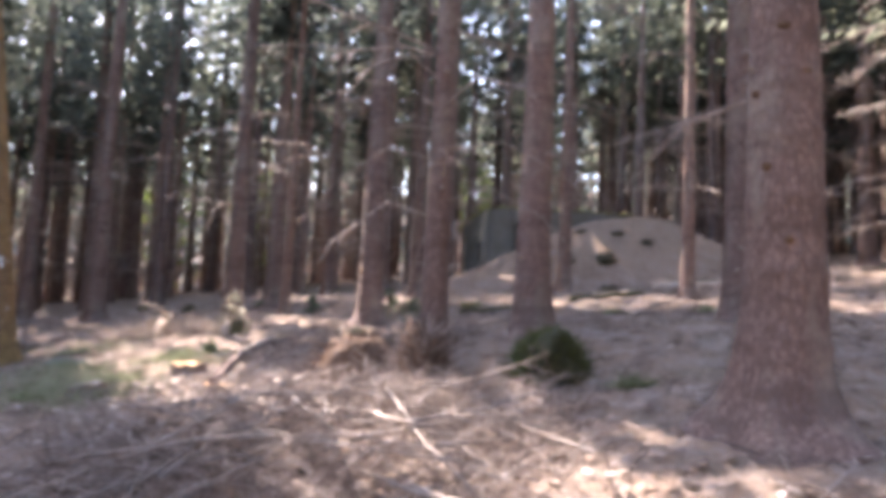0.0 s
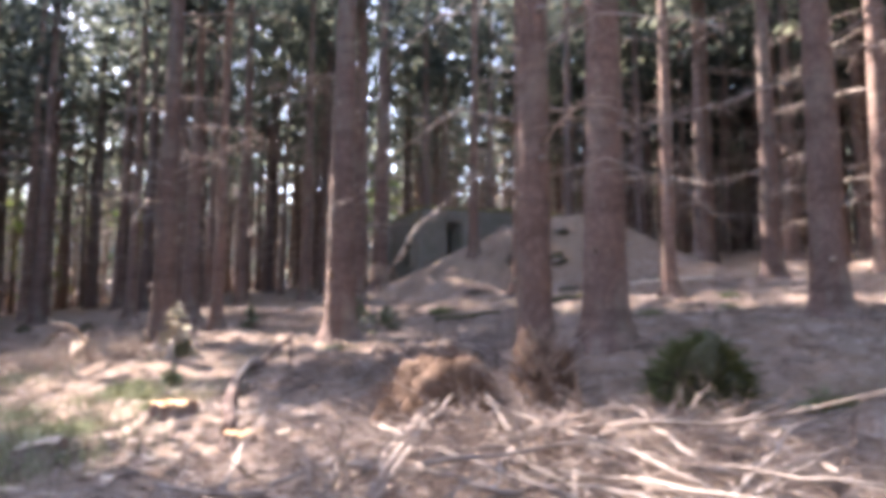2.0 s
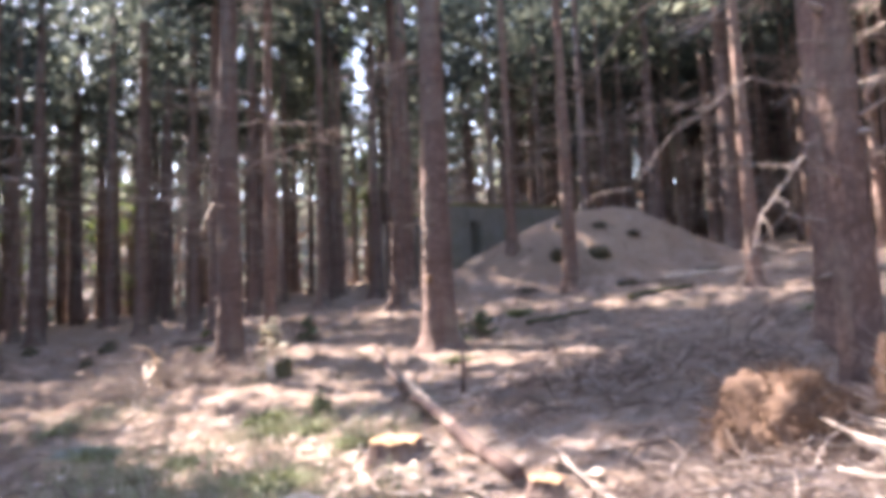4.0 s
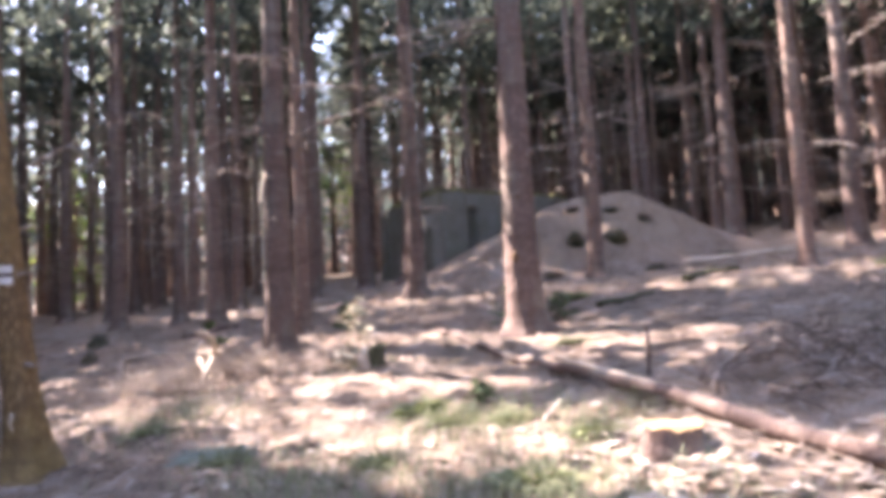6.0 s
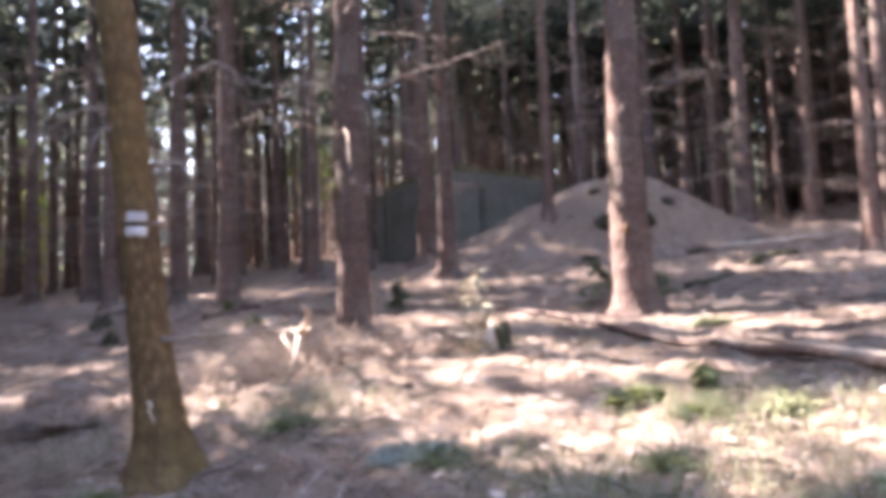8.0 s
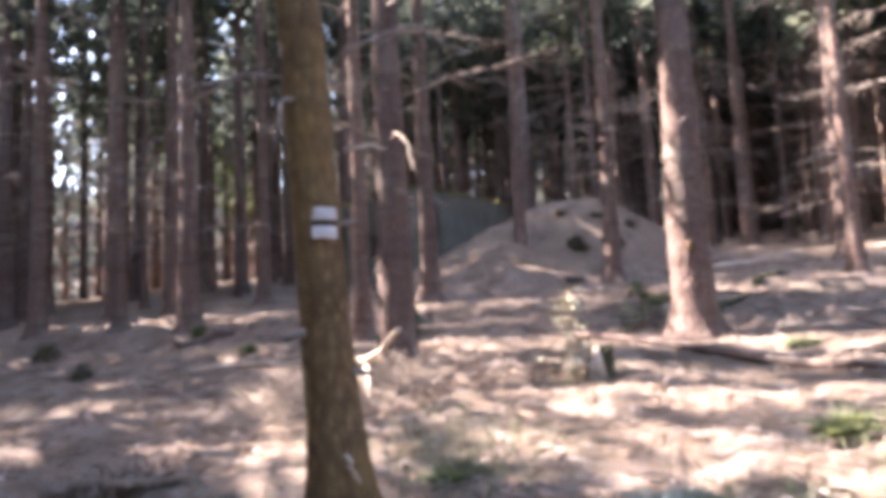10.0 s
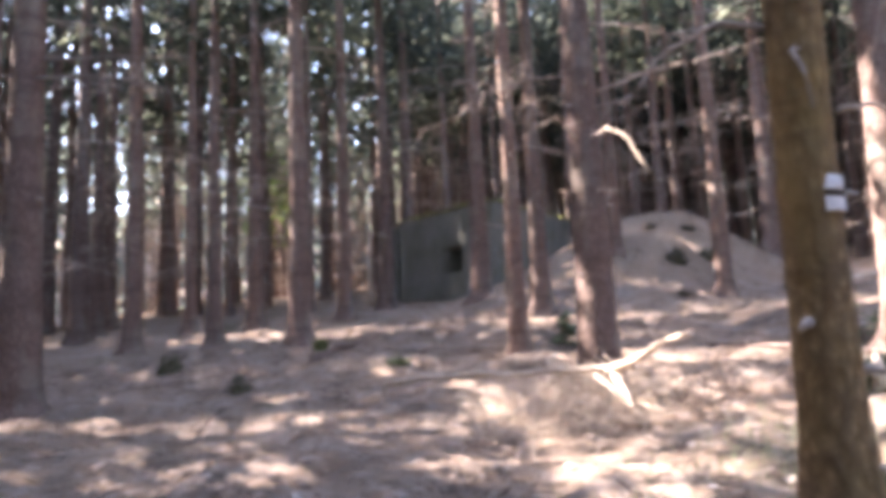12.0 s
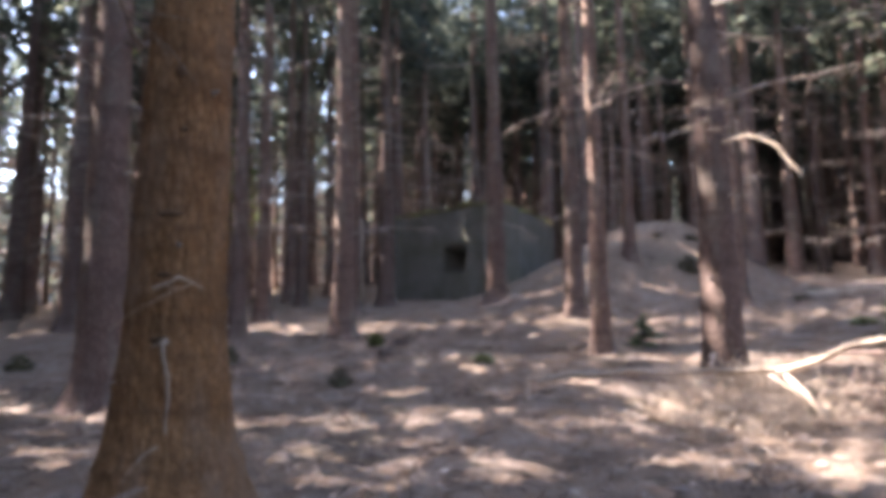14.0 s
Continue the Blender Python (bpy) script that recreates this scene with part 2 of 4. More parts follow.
def fine_z(x, y):
    return ground_z(x, y) + 0.035 * noise.noise((x * 3.3, y * 3.3, 1.3)) + 0.022 * noise.noise((x * 9, y * 9, 4.4))


def spaced(a, b, step, reach, grow):
    inner = [a + step * i for i in range(int((b - a) / step) + 1)]
    low, high, s = [], [], step
    lo, hi = a, inner[-1]
    while hi < reach:
        s *= grow
        lo -= s
        hi += s
        low.append(lo)
        high.append(hi)
    return low[::-1] + inner + high


def build_ground():
    xs = spaced(-13.0, 9.0, 0.11, 500, 1.12)
    ys = spaced(-2.0, 24.0, 0.11, 500, 1.12)
    verts = [(x, y, fine_z(x, y)) for y in ys for x in xs]
    w = len(xs)
    faces = [(j * w + i, j * w + i + 1, (j + 1) * w + i + 1, (j + 1) * w + i) for j in range(len(ys) - 1) for i in range(w - 1)]
    ob = new("ground", mesh_of("ground", verts, faces, LITTER))
    tagged(ob, "sloping forest floor of brown spruce needle litter with an earth mound", "ground", kind="structure")


build_ground()


# ---- spruce trees ----
def taper(z, height):
    z = max(z, 0.0)
    return max(0.07, 1.08 - 0.48 * (1 - math.exp(-z / 6)) - 0.52 * z / height)


def trunk_mesh(seed, radius, height, sides, lean=(0, 0), mat=None, flare=0.6, rings=None, spread=0.17):
    rng = random.Random(seed)
    zs, nodes = rings, []
    if not rings:
        zs, z = [-0.5, -0.12, 0.0, 0.08, 0.18, 0.3], 0.5
        while z < 5.5:
            gap = rng.uniform(0.28, 0.46)
            zs += [z - 0.06, z, z + 0.06, z + gap * 0.5]
            nodes.append(z)
            z += gap
        zs += [z + 1, z + 3, z + 5.5, z + 9, height]
    ph = [rng.uniform(0, 6.28) for _ in range(4)]
    off = rng.uniform(0, 50)
    wob = 0.02 if radius > 0.1 else 0.012
    verts, faces = [], []
    for z in zs:
        r = radius * taper(z, height) * (1 + (0.045 if z in nodes else 0)) * (1 + flare * math.exp(-max(z, -0.1) / spread) * 0.75)
        cx = lean[0] * z + wob * (noise.noise((off, z * 0.5, 0)) * min(1, max(z, 0)))
        cy = lean[1] * z + wob * (noise.noise((off, z * 0.5, 9)) * min(1, max(z, 0)))
        lob = 0.24 * math.exp(-max(z, 0) / 0.2) + 0.025
        for k in range(sides):
            a = 2 * math.pi * k / sides
            q = 1 + lob * (math.sin(3 * a + ph[0]) * 0.6 + math.sin(5 * a + ph[1]) * 0.5) + 0.05 * noise.noise((math.cos(a) * 1.4 + off, math.sin(a) * 1.4, z * 1.5))
            verts.append((cx + r * q * math.cos(a), cy + r * q * math.sin(a), z))
    for i in range(len(zs) - 1):
        for k in range(sides):
            k2 = (k + 1) % sides
            faces.append((i * sides + k, i * sides + k2, (i + 1) * sides + k2, (i + 1) * sides + k))
    return mesh_of("trunk", verts, faces, mat or BARK)


def crown_mesh(seed, base, top, reach, mat=None, density=1.0):
    """Whorls of hanging boughs, each a row of small needle sprays."""
    rng = random.Random(seed)
    verts, faces = [], []
    z = base
    while z < top:
        t = (z - base) / (top - base)
        full = reach * (1 - t) ** 0.75 * (0.55 + 0.45 * min(1, t * 6)) + 0.15
        for _ in range(max(2, int(rng.uniform(3.2, 5.5) * density))):
            a = rng.uniform(0, 2 * math.pi)
            length = full * rng.uniform(0.55, 1.15)
            ca, sa = math.cos(a), math.sin(a)
            steps = max(2, int(length / 0.34))
            droop = rng.uniform(0.1, 0.45)
            for s in range(steps):
                u = (s + rng.uniform(0.4, 1)) / steps
                px, py, pz = ca * length * u, sa * length * u, z + 0.25 * length * u - droop * length * u * u
                for side in (-1, 1):
                    w = rng.uniform(0.25, 0.55) * (1.05 - 0.5 * u)
                    yaw = a + side * rng.uniform(0.4, 1.3)
                    dx, dy, dz = math.cos(yaw) * w, math.sin(yaw) * w, -w * rng.uniform(0.1, 0.9)
                    nx, ny, nz = -math.sin(yaw) * w * 0.24, math.cos(yaw) * w * 0.24, rng.uniform(-0.07, 0.07)
                    i = len(verts)
                    verts += [(px, py, pz), (px + dx * 0.5 + nx, py + dy * 0.5 + ny, pz + dz * 0.35 + nz), (px + dx, py + dy, pz + dz), (px + dx * 0.5 - nx, py + dy * 0.5 - ny, pz + dz * 0.4 - nz)]
                    faces.append((i, i + 1, i + 2, i + 3))
        z += rng.uniform(0.3, 0.5)
    return mesh_of("crown", verts, faces, mat or NEEDLES, smooth=False)


def dead_branch_mesh(seed, length, radius, mat=None, twigs=5, sag=0.06):
    rng = random.Random(seed)
    verts, faces = [], []
    pts = crooked(rng, length, 0.16, 7, sag, 0.12)
    tube(verts, faces, pts, [radius * (1 - 0.82 * i / 7) for i in range(8)], 5)
    for _ in range(twigs):
        i = rng.randrange(2, 7)
        side = rng.choice((-1, 1))
        sub = crooked(rng, length * rng.uniform(0.15, 0.4), 0.2, 4, 0.1)
        turn = Matrix.Rotation(side * rng.uniform(0.5, 1.1), 3, "Z")
        tube(verts, faces, [pts[i] + turn @ q for q in sub], [radius * 0.4 * (1 - 0.8 * j / 4) for j in range(5)], 3, cap=False)
    return mesh_of("dead_branch", verts, faces, mat or DEADWOOD)


BRANCHES = [dead_branch_mesh(100 + i, 0.5 + 0.22 * i, 0.011 + 0.0016 * i, twigs=8 + 2 * i) for i in range(7)]
PILE_BRANCHES = [dead_branch_mesh(170 + i, 0.7 + 0.2 * i, 0.009 + 0.0012 * i, GREYWOOD, 2) for i in range(5)]
CROWNS = [crown_mesh(200 + i, 6.0 + 0.7 * i, 18.5 + i * 0.6, 2.5 + 0.12 * i, density=1.25) for i in range(5)]


# extra dense crown, added high overhead to keep sun off the ground below
SHADE_CROWN = crown_mesh(210, 6.2, 19.5, 3.5, density=3.2)


def stub_mesh(seed):
    rng = random.Random(seed)
    verts, faces = [], []
    tube(verts, faces, crooked(rng, 0.09, 0.3, 3), [0.02, 0.016, 0.012, 0.008], 6)
    return mesh_of("branch_stub", verts, faces, DEADWOOD)


STUBS = [stub_mesh(i) for i in range(3)]


def limb_at(tree, name, me, radius, height, z, angle, lean=(0, 0), pitch=0.0, label="", scale=1.0):
    r = radius * taper(z, height) * 0.93
    at = Matrix.Translation((lean[0] * z + r * math.cos(angle), lean[1] * z + r * math.sin(angle), z))
    return part(name, me, tree, label, at @ Matrix.Rotation(angle, 4, "Z") @ Matrix.Rotation(-pitch, 4, "Y") @ Matrix.Scale(scale, 4))


GLADES = [(-3.3, 10.1), (-4.3, 11.5), (-5.1, 12.7), (-2.9, 17.4), (-1.9, 20.9), (-6.1, 25.3)]


def shades_a_glade(x, y, clear=0.7):
    for gx, gy in GLADES:
        k = SUN_FROM.xy / SUN_FROM.z
        a, b = Vector((gx, gy)) + k * 5, Vector((gx, gy)) + k * 18
        u = max(0, min(1, (Vector((x, y)) - a).dot(b - a) / (b - a).length_squared))
        if (a + (b - a) * u - Vector((x, y))).length < clear:
            return True
    return False


def spruce(x, y, diameter, label, seed, lean=(0, 0), mat=None, branches=6, stubs=8, sides=20, low=1.6, flare=0.6, height=21.0, z=None, wide=1.0, crown=None, lift=0.0, spread=0.17):
    rng = random.Random(seed)
    tree = empty("spruce_tree", pose(x, y, ground_z(x, y) if z is None else z))
    r = diameter / 2
    part("trunk", trunk_mesh(seed, r, height, sides, lean, mat, flare, spread=spread), tree)
    for _ in range(stubs):
        zz = rng.uniform(0.5, 5.5)
        limb_at(tree, "branch_stub", rng.choice(STUBS), r, height, zz, rng.uniform(0, 6.28), lean, rng.uniform(-0.3, 0.4), scale=rng.uniform(0.6, 1.3))
    for _ in range(branches):
        zz = rng.uniform(low, 6.5)
        limb_at(tree, "dead_branch", rng.choice(BRANCHES), r, height, zz, rng.uniform(0, 6.28), lean, rng.uniform(-0.35, 0.15), scale=rng.uniform(0.7, 1.2))
    thin = wide * (0.58 if shades_a_glade(x, y, 1.5) and not crown else 1.0)
    part("crown", crown or rng.choice(CROWNS), tree, "", Matrix.Translation((lean[0] * 8, lean[1] * 8, lift + rng.uniform(0.5, 2.0))) @ Matrix.Rotation(rng.uniform(0, 6.28), 4, "Z") @ Matrix.Diagonal((thin, thin, 1, 1)))
    tagged(tree, label, "tree", "spruces of the forest")
    return tree


ON_MOUND = "tall spruce with grey-brown bark rooted in the needle-covered mound"
BROWN = "tall spruce with scaly grey-brown bark and dead lower twigs"
NEAR = [  # x, y, diameter, lean
    (-1.28, 12.2, 0.44, 0.0, 0.0), (-0.08, 6.28, 0.24, 0.0, 0.0), (0.96, 7.48, 0.37, 0.0, 0.0), (3.15, 7.4, 0.3, 0.0, 0.0),
    (4.72, 13.4, 0.26, 0.0, 0.0), (-4.17, 13.75, 0.38, 0.0, 0.0), (-3.59, 15.75, 0.24, 0.0, 0.0), (3.0, 17.37, 0.33, 0.0, 0.0),
    (2.39, 19.6, 0.27, 0.0, 0.0), (-0.74, 18.63, 0.36, 0.0, 0.0), (-4.9, 20.05, 0.37, 0.0, 0.0),
]
# crown widths and dense crowns are set by the shade wanted beneath them
for i, (x, y, d, lx, ly) in enumerate(NEAR):
    spruce(x, y, d, ON_MOUND if mound_height(x, y) > 0.3 else BROWN, 300 + i, (lx, ly), branches=10, stubs=14, wide=1.4 if i < 4 else 0.55 if i in (4, 7, 8, 9) else 1.0, crown=SHADE_CROWN if i in (5, 6, 10) else None)
MIDDLE = [  # x, y, diameter
    (-2.13, 24.3, 0.36), (-0.3, 25.6, 0.46), (0.05, 21.6, 0.44), (-7.1, 23.1, 0.34), (-7.7, 27.1, 0.46), (-6.6, 31.0, 0.4),
    (-5.4, 26.0, 0.3), (-5.7, 22.6, 0.3), (-10.2, 24.7, 0.46), (-16.5, 27.5, 0.5), (-15.6, 31.4, 0.5), (-4.2, 24.8, 0.36),
    (-7.2, 28.4, 0.36), (-11.8, 27.8, 0.36), (-9.6, 30.9, 0.45), (-4.4, 27.6, 0.2), (1.2, 33.5, 0.4), (-1.1, 29.9, 0.38),
    # trees from (3.6, 31.3) to (11.9, 31.0) are added to shade the right
    (-1.5, 28.2, 0.3), (6.9, 24.6, 0.4), (12.6, 20.5, 0.5), (8.1, 15.2, 0.42), (3.6, 31.3, 0.36), (5.8, 31.8, 0.4), (7.9, 31.2, 0.34), (9.7, 28.6, 0.4), (10.2, 25.9, 0.36), (11.6, 23.4, 0.4), (11.9, 31.0, 0.42), (-9.03, 18.0, 0.48), (-13.0, 21.5, 0.4),
]
# tree 29 is taller, its dense crown lifted to shade ground further off
for i, (x, y, d) in enumerate(MIDDLE):
    spruce(x, y, d, BROWN, 400 + i, branches=12, stubs=4, sides=14, wide=0.75 if i == 29 else 1.1, crown=SHADE_CROWN if i == 29 else None, lift=5.0 if i == 29 else 0.0, height=26.0 if i == 29 else 21.0)
# two unseen trees added left of the view to shade the foreground
for i, (x, y) in enumerate([(-13.2, 18.0), (-15.3, 20.9)]):
    spruce(x, y, 0.4, BROWN, 480 + i, branches=8, stubs=2, sides=12, wide=0.8, crown=SHADE_CROWN)
BIG = spruce(2.04, 4.15, 0.46, "thick old spruce with a broad root flare and scaly grey-brown bark", 500, branches=4, stubs=16, sides=32, flare=1.1, spread=0.24)
REDTREE = spruce(-9.66, 13.66, 0.5, "thick spruce with smooth reddish-brown bark and peeling resin scars", 501, (0.018, -0.012), mat=BARK_RED, branches=0, stubs=14, sides=32, flare=1.9, wide=0.8, spread=0.33)
BLAZED = spruce(-6.38, 10.28, 0.235, "slender spruce with algae-stained bark and a white trail blaze", 502, (-0.094, -0.06), BARK_MOSS, 2, 10, 28, flare=1.3, spread=0.24)


# ---- the rest of the forest ----
def by_bunker(x, y):
    """Whether the place lies on the bunker or on the open slope before it."""
    return (-1 < x < 8.6 and 21 < y < 30.4) and not (x > 5.6 and y < 24.8) and not (y > 28.2 and x < 2.5) and not (x < 0.3 and y > 24.2)


def forest():
    rng = random.Random(77)
    spots = [(x, y) for x, y, *_ in NEAR] + [(x, y) for x, y, _ in MIDDLE] + [(2.04, 4.15), (-9.66, 13.66), (-6.47, 10.2), (-13.2, 18.0), (-15.3, 20.9)]
    variants = []
    for k in range(6):
        x = -17 - 2.3 * k
        tree = empty("spruce_tree", pose(x, -9, ground_z(x, -9)))
        spots.append((x, -9))
        r = 0.15 + 0.014 * k
        part("trunk", trunk_mesh(600 + k, r, 20 + 0.5 * k, 9, flare=0.5, rings=[-0.5, 0, 0.12, 0.35, 0.9, 2, 4, 7, 11, 15, 20 + 0.5 * k]), tree)
        for j in range(15):
            limb_at(tree, "dead_branch", BRANCHES[(j + k) % 7], r, 20, rng.uniform(1.2, 7), rng.uniform(0, 6.28), pitch=rng.uniform(-0.35, 0.1), scale=1.3)
        part("crown", CROWNS[k % 5], tree, "", Matrix.Rotation(k, 4, "Z"))
        tagged(tree, "tall forest spruce with a bare brown trunk and high crown", "tree", "spruces of the forest")
        variants.append(tree)
    count = 0
    for _ in range(60000):
        if count >= 262:
            break
        x, y = rng.uniform(-29, 25), rng.uniform(-7, 43)
        if -12.5 < x < 9.0 and -3.5 < y < 24.5 and not (x < -10.8 and y > 18):
            continue
        if by_bunker(x, y):
            continue
        if shades_a_glade(x, y, 0.75) or any((x - a) ** 2 + (y - b) ** 2 < 2.1 ** 2 for a, b in spots):
            continue
        spots.append((x, y))
        t = copy_thing(variants[count % 6], pose(x, y, ground_z(x, y) - 0.05, rng.uniform(-1, 1), rng.uniform(-1, 1), rng.uniform(0, 360)))
        s = rng.uniform(0.8, 1.3)
        t.scale = (s, s, rng.uniform(0.95, 1.15))
        count += 1
    return spots


SPOTS = forest()


def kite(verts, faces, rng, x, y, z, w, hang=0.5):
    yaw, i = rng.uniform(0, 6.28), len(verts)
    dx, dy, dz = math.cos(yaw) * w, math.sin(yaw) * w, -rng.uniform(0.1, 0.6 + hang) * w
    n = rng.uniform(0.16, 0.3)
    verts += [(x, y, z), (x + dx * 0.5 - dy * n, y + dy * 0.5 + dx * n, z + dz * 0.3), (x + dx, y + dy, z + dz), (x + dx * 0.5 + dy * n, y + dy * 0.5 - dx * n, z + dz * 0.6)]
    faces.append((i, i + 1, i + 2, i + 3))


def deep_forest():
    """The close-standing trees further in, past those that can be told apart."""
    rng = random.Random(91)
    trunks, tf, boughs, bf, twigs, wf = [], [], [], [], [], []
    placed = 0
    while placed < 1200:
        a, d = rng.uniform(0, 2 * math.pi), math.sqrt(rng.uniform(24 ** 2, 64 ** 2))
        if placed >= 980:  # the wood stands closest uphill
            a, d = rng.uniform(-0.1, 1.15), rng.uniform(24, 50)
        x, y = -2 + d * math.cos(a), 14 + d * math.sin(a)
        if by_bunker(x, y) or shades_a_glade(x, y, 0.6):
            continue
        if d < 40 and any((x - p) ** 2 + (y - q) ** 2 < 1.4 for p, q in SPOTS):
            continue
        placed += 1
        z, r, h = ground_z(x, y), rng.uniform(0.1, 0.24), rng.uniform(16, 23)
        lx, ly = rng.uniform(-0.4, 0.4), rng.uniform(-0.4, 0.4)
        tube(trunks, tf, [(x, y, z - 0.4), (x, y, z + 0.3), (x + lx * 0.5, y + ly * 0.5, z + h / 2), (x + lx, y + ly, z + h)], [r * 1.4, r, r * 0.6, 0.02], 6, cap=False)
        for _ in range(52):
            zz, w, yaw = z + rng.uniform(0.8, 10), rng.uniform(0.5, 1.7), rng.uniform(0, 6.28)
            ex, ey = x + math.cos(yaw) * w, y + math.sin(yaw) * w
            tube(twigs, wf, [(x, y, zz), ((x + ex) / 2, (y + ey) / 2, zz + 0.06), (ex, ey, zz - rng.uniform(0, 0.5))], [0.022, 0.016, 0.006], 3, cap=False)
        low = rng.uniform(5.5, 9.0)
        for _ in range(150):
            u = rng.random() ** 1.2
            q, yaw = (0.25 + 1.9 * (1 - u) ** 0.7) * rng.uniform(0.3, 1), rng.uniform(0, 6.28)
            kite(boughs, bf, rng, x + q * math.cos(yaw), y + q * math.sin(yaw), z + low + u * (h - low), rng.uniform(0.4, 0.95))
    tagged(new("deep_forest_trunks", mesh_of("deep_trunks", trunks, tf, BARK)), "close-standing spruce trunks deeper in the forest", "woods", kind="stuff")
    tagged(new("deep_forest_boughs", mesh_of("deep_boughs", boughs, bf, NEEDLES, False)), "dark green spruce boughs deeper in the forest", "woods", kind="stuff")
    tagged(new("deep_forest_twigs", mesh_of("deep_twigs", twigs, wf, DEADWOOD)), "bare dead side twigs of the deeper spruces", "woods", kind="stuff")
    verts, faces = [], []
    for _ in range(42000):
        a, d = rng.uniform(0, 2 * math.pi), rng.uniform(60, 96)
        x, y = -2 + d * math.cos(a), 14 + d * math.sin(a)
        kite(verts, faces, rng, x, y, ground_z(x, y) + rng.random() ** 0.9 * 23, rng.uniform(0.9, 2.2))
    thicket, hf = [], []
    for _ in range(16000):
        a, d = rng.uniform(0, 2 * math.pi), rng.uniform(40, 74)
        x, y = -2 + d * math.cos(a), 14 + d * math.sin(a)
        kite(thicket, hf, rng, x, y, ground_z(x, y) + rng.random() ** 1.3 * 9 + 0.3, rng.uniform(0.5, 1.5))
    tagged(new("dead_thicket", mesh_of("dead_thicket", thicket, hf, DEADWOOD, False)), "grey-brown thicket of dead boughs deep in the wood", "woods", kind="stuff")
    tagged(new("far_woods", mesh_of("far_woods", verts, faces, NEEDLES, False)), "distant edge of the spruce wood", "woods", kind="stuff")


deep_forest()


def forest_edge():
    """The dark mass of the wood, far off on every side, closing off the low sky; pale light between trunks is painted
    in.
    """
    m, nt, b = material("distant_wood_with_light", 1.0)
    v = coords(nt, (1, 1, 0.3))
    n = noise_of(nt, v, 0.45, 6, 0.75)
    # the lighter stops paint the pale light that shows between far trunks
    c = ramp(nt, n, ((0.3, (0.03, 0.035, 0.03)), (0.5, (0.07, 0.08, 0.065)), (0.62, (0.11, 0.13, 0.09)), (0.78, (0.22, 0.25, 0.16))))
    nt.links.new(c, b.inputs["Base Color"])
    verts, faces, n = [], [], 220
    for k in range(n):
        a = 2 * math.pi * k / n
        d = 104 + 6 * noise.noise((math.cos(a) * 3, math.sin(a) * 3, 0))
        x, y = -2 + d * math.cos(a), 14 + d * math.sin(a)
        z = ground_z(x, y)
        h = 17 + 6 * noise.noise((math.cos(a) * 9, math.sin(a) * 9, 5)) + 4 * noise.noise((math.cos(a) * 40, math.sin(a) * 40, 2))
        verts += [(x, y, z - 2), (x, y, z + h), (x * 1.04, y * 1.04, z - 2), (x * 1.04, y * 1.04, z + h * 0.9)]
    for k in range(n):
        i, j = 4 * k, 4 * ((k + 1) % n)
        faces += [(i, j, j + 1, i + 1), (i + 1, j + 1, j + 3, i + 3), (j + 2, i + 2, i + 3, j + 3)]
    tagged(new("backdrop", mesh_of("backdrop", verts, faces, m)), "distant mass of the surrounding wood, pale light between trunks painted in", "backdrop", kind="structure")


forest_edge()


def leafy_tree(x, y, height, low, reach, seed):
    rng = random.Random(seed)
    tree = empty("beech_tree", pose(x, y, ground_z(x, y)))
    part("trunk", trunk_mesh(seed, 0.2, height, 9, flare=0.4, rings=[-0.5, 0, 0.3, 1, 3, 6, height * 0.6, height]), tree)
    verts, faces = [], []
    for _ in range(46):
        u = rng.random()
        q, yaw = reach * math.sin(math.pi * (0.15 + 0.8 * u)) * rng.uniform(0.3, 1), rng.uniform(0, 6.28)
        cx, cy, cz = q * math.cos(yaw), q * math.sin(yaw), low + (height - low) * u
        tv = rng.uniform(0.5, 1.0)
        for _ in range(42):
            kite(verts, faces, rng, cx + rng.gauss(0, tv * 0.5), cy + rng.gauss(0, tv * 0.5), cz + rng.gauss(0, tv * 0.3), rng.uniform(0.16, 0.34), 0.1)
    part("crown", mesh_of("crown", verts, faces, LEAVES, False), tree, "bright yellow-green leaves")
    tagged(tree, "young beech with sunlit yellow-green leaves among the spruces", "tree", "beeches in the wood")


for i, (x, y, h, low, r) in enumerate([(-0.5, 47, 18.5, 12.5, 2.6), (-24, 36, 11, 0.8, 2.4), (-17, 42, 8, 0.6, 2.4), (-12, 46, 8, 0.6, 2.6), (1.5, 41, 7, 2.5, 1.6)]):
    leafy_tree(x, y, h, low, r, 700 + i)


# ---- bunker ----
def prism(corners, z0, z1):
    """A solid with that plan, standing from z0 to z1 (numbers or one for each corner)."""
    bm = bmesh.new()
    n = len(corners)
    top = z1 if isinstance(z1, (list, tuple)) else [z1] * n
    lo = [bm.verts.new((x, y, z0)) for x, y in corners]
    hi = [bm.verts.new((x, y, t)) for (x, y), t in zip(corners, top)]
    bm.faces.new(lo[::-1])
    bm.faces.new(hi)
    for i in range(n):
        j = (i + 1) % n
        bm.faces.new((lo[i], lo[j], hi[j], hi[i]))
    bmesh.ops.recalc_face_normals(bm, faces=bm.faces)
    return bm


def finish(bm, name, mat, smooth=False):
    me = bpy.data.meshes.new(name)
    bm.to_mesh(me)
    bm.free()
    me.materials.append(mat)
    if smooth:
        me.polygons.foreach_set("use_smooth", [True] * len(me.polygons))
    return me


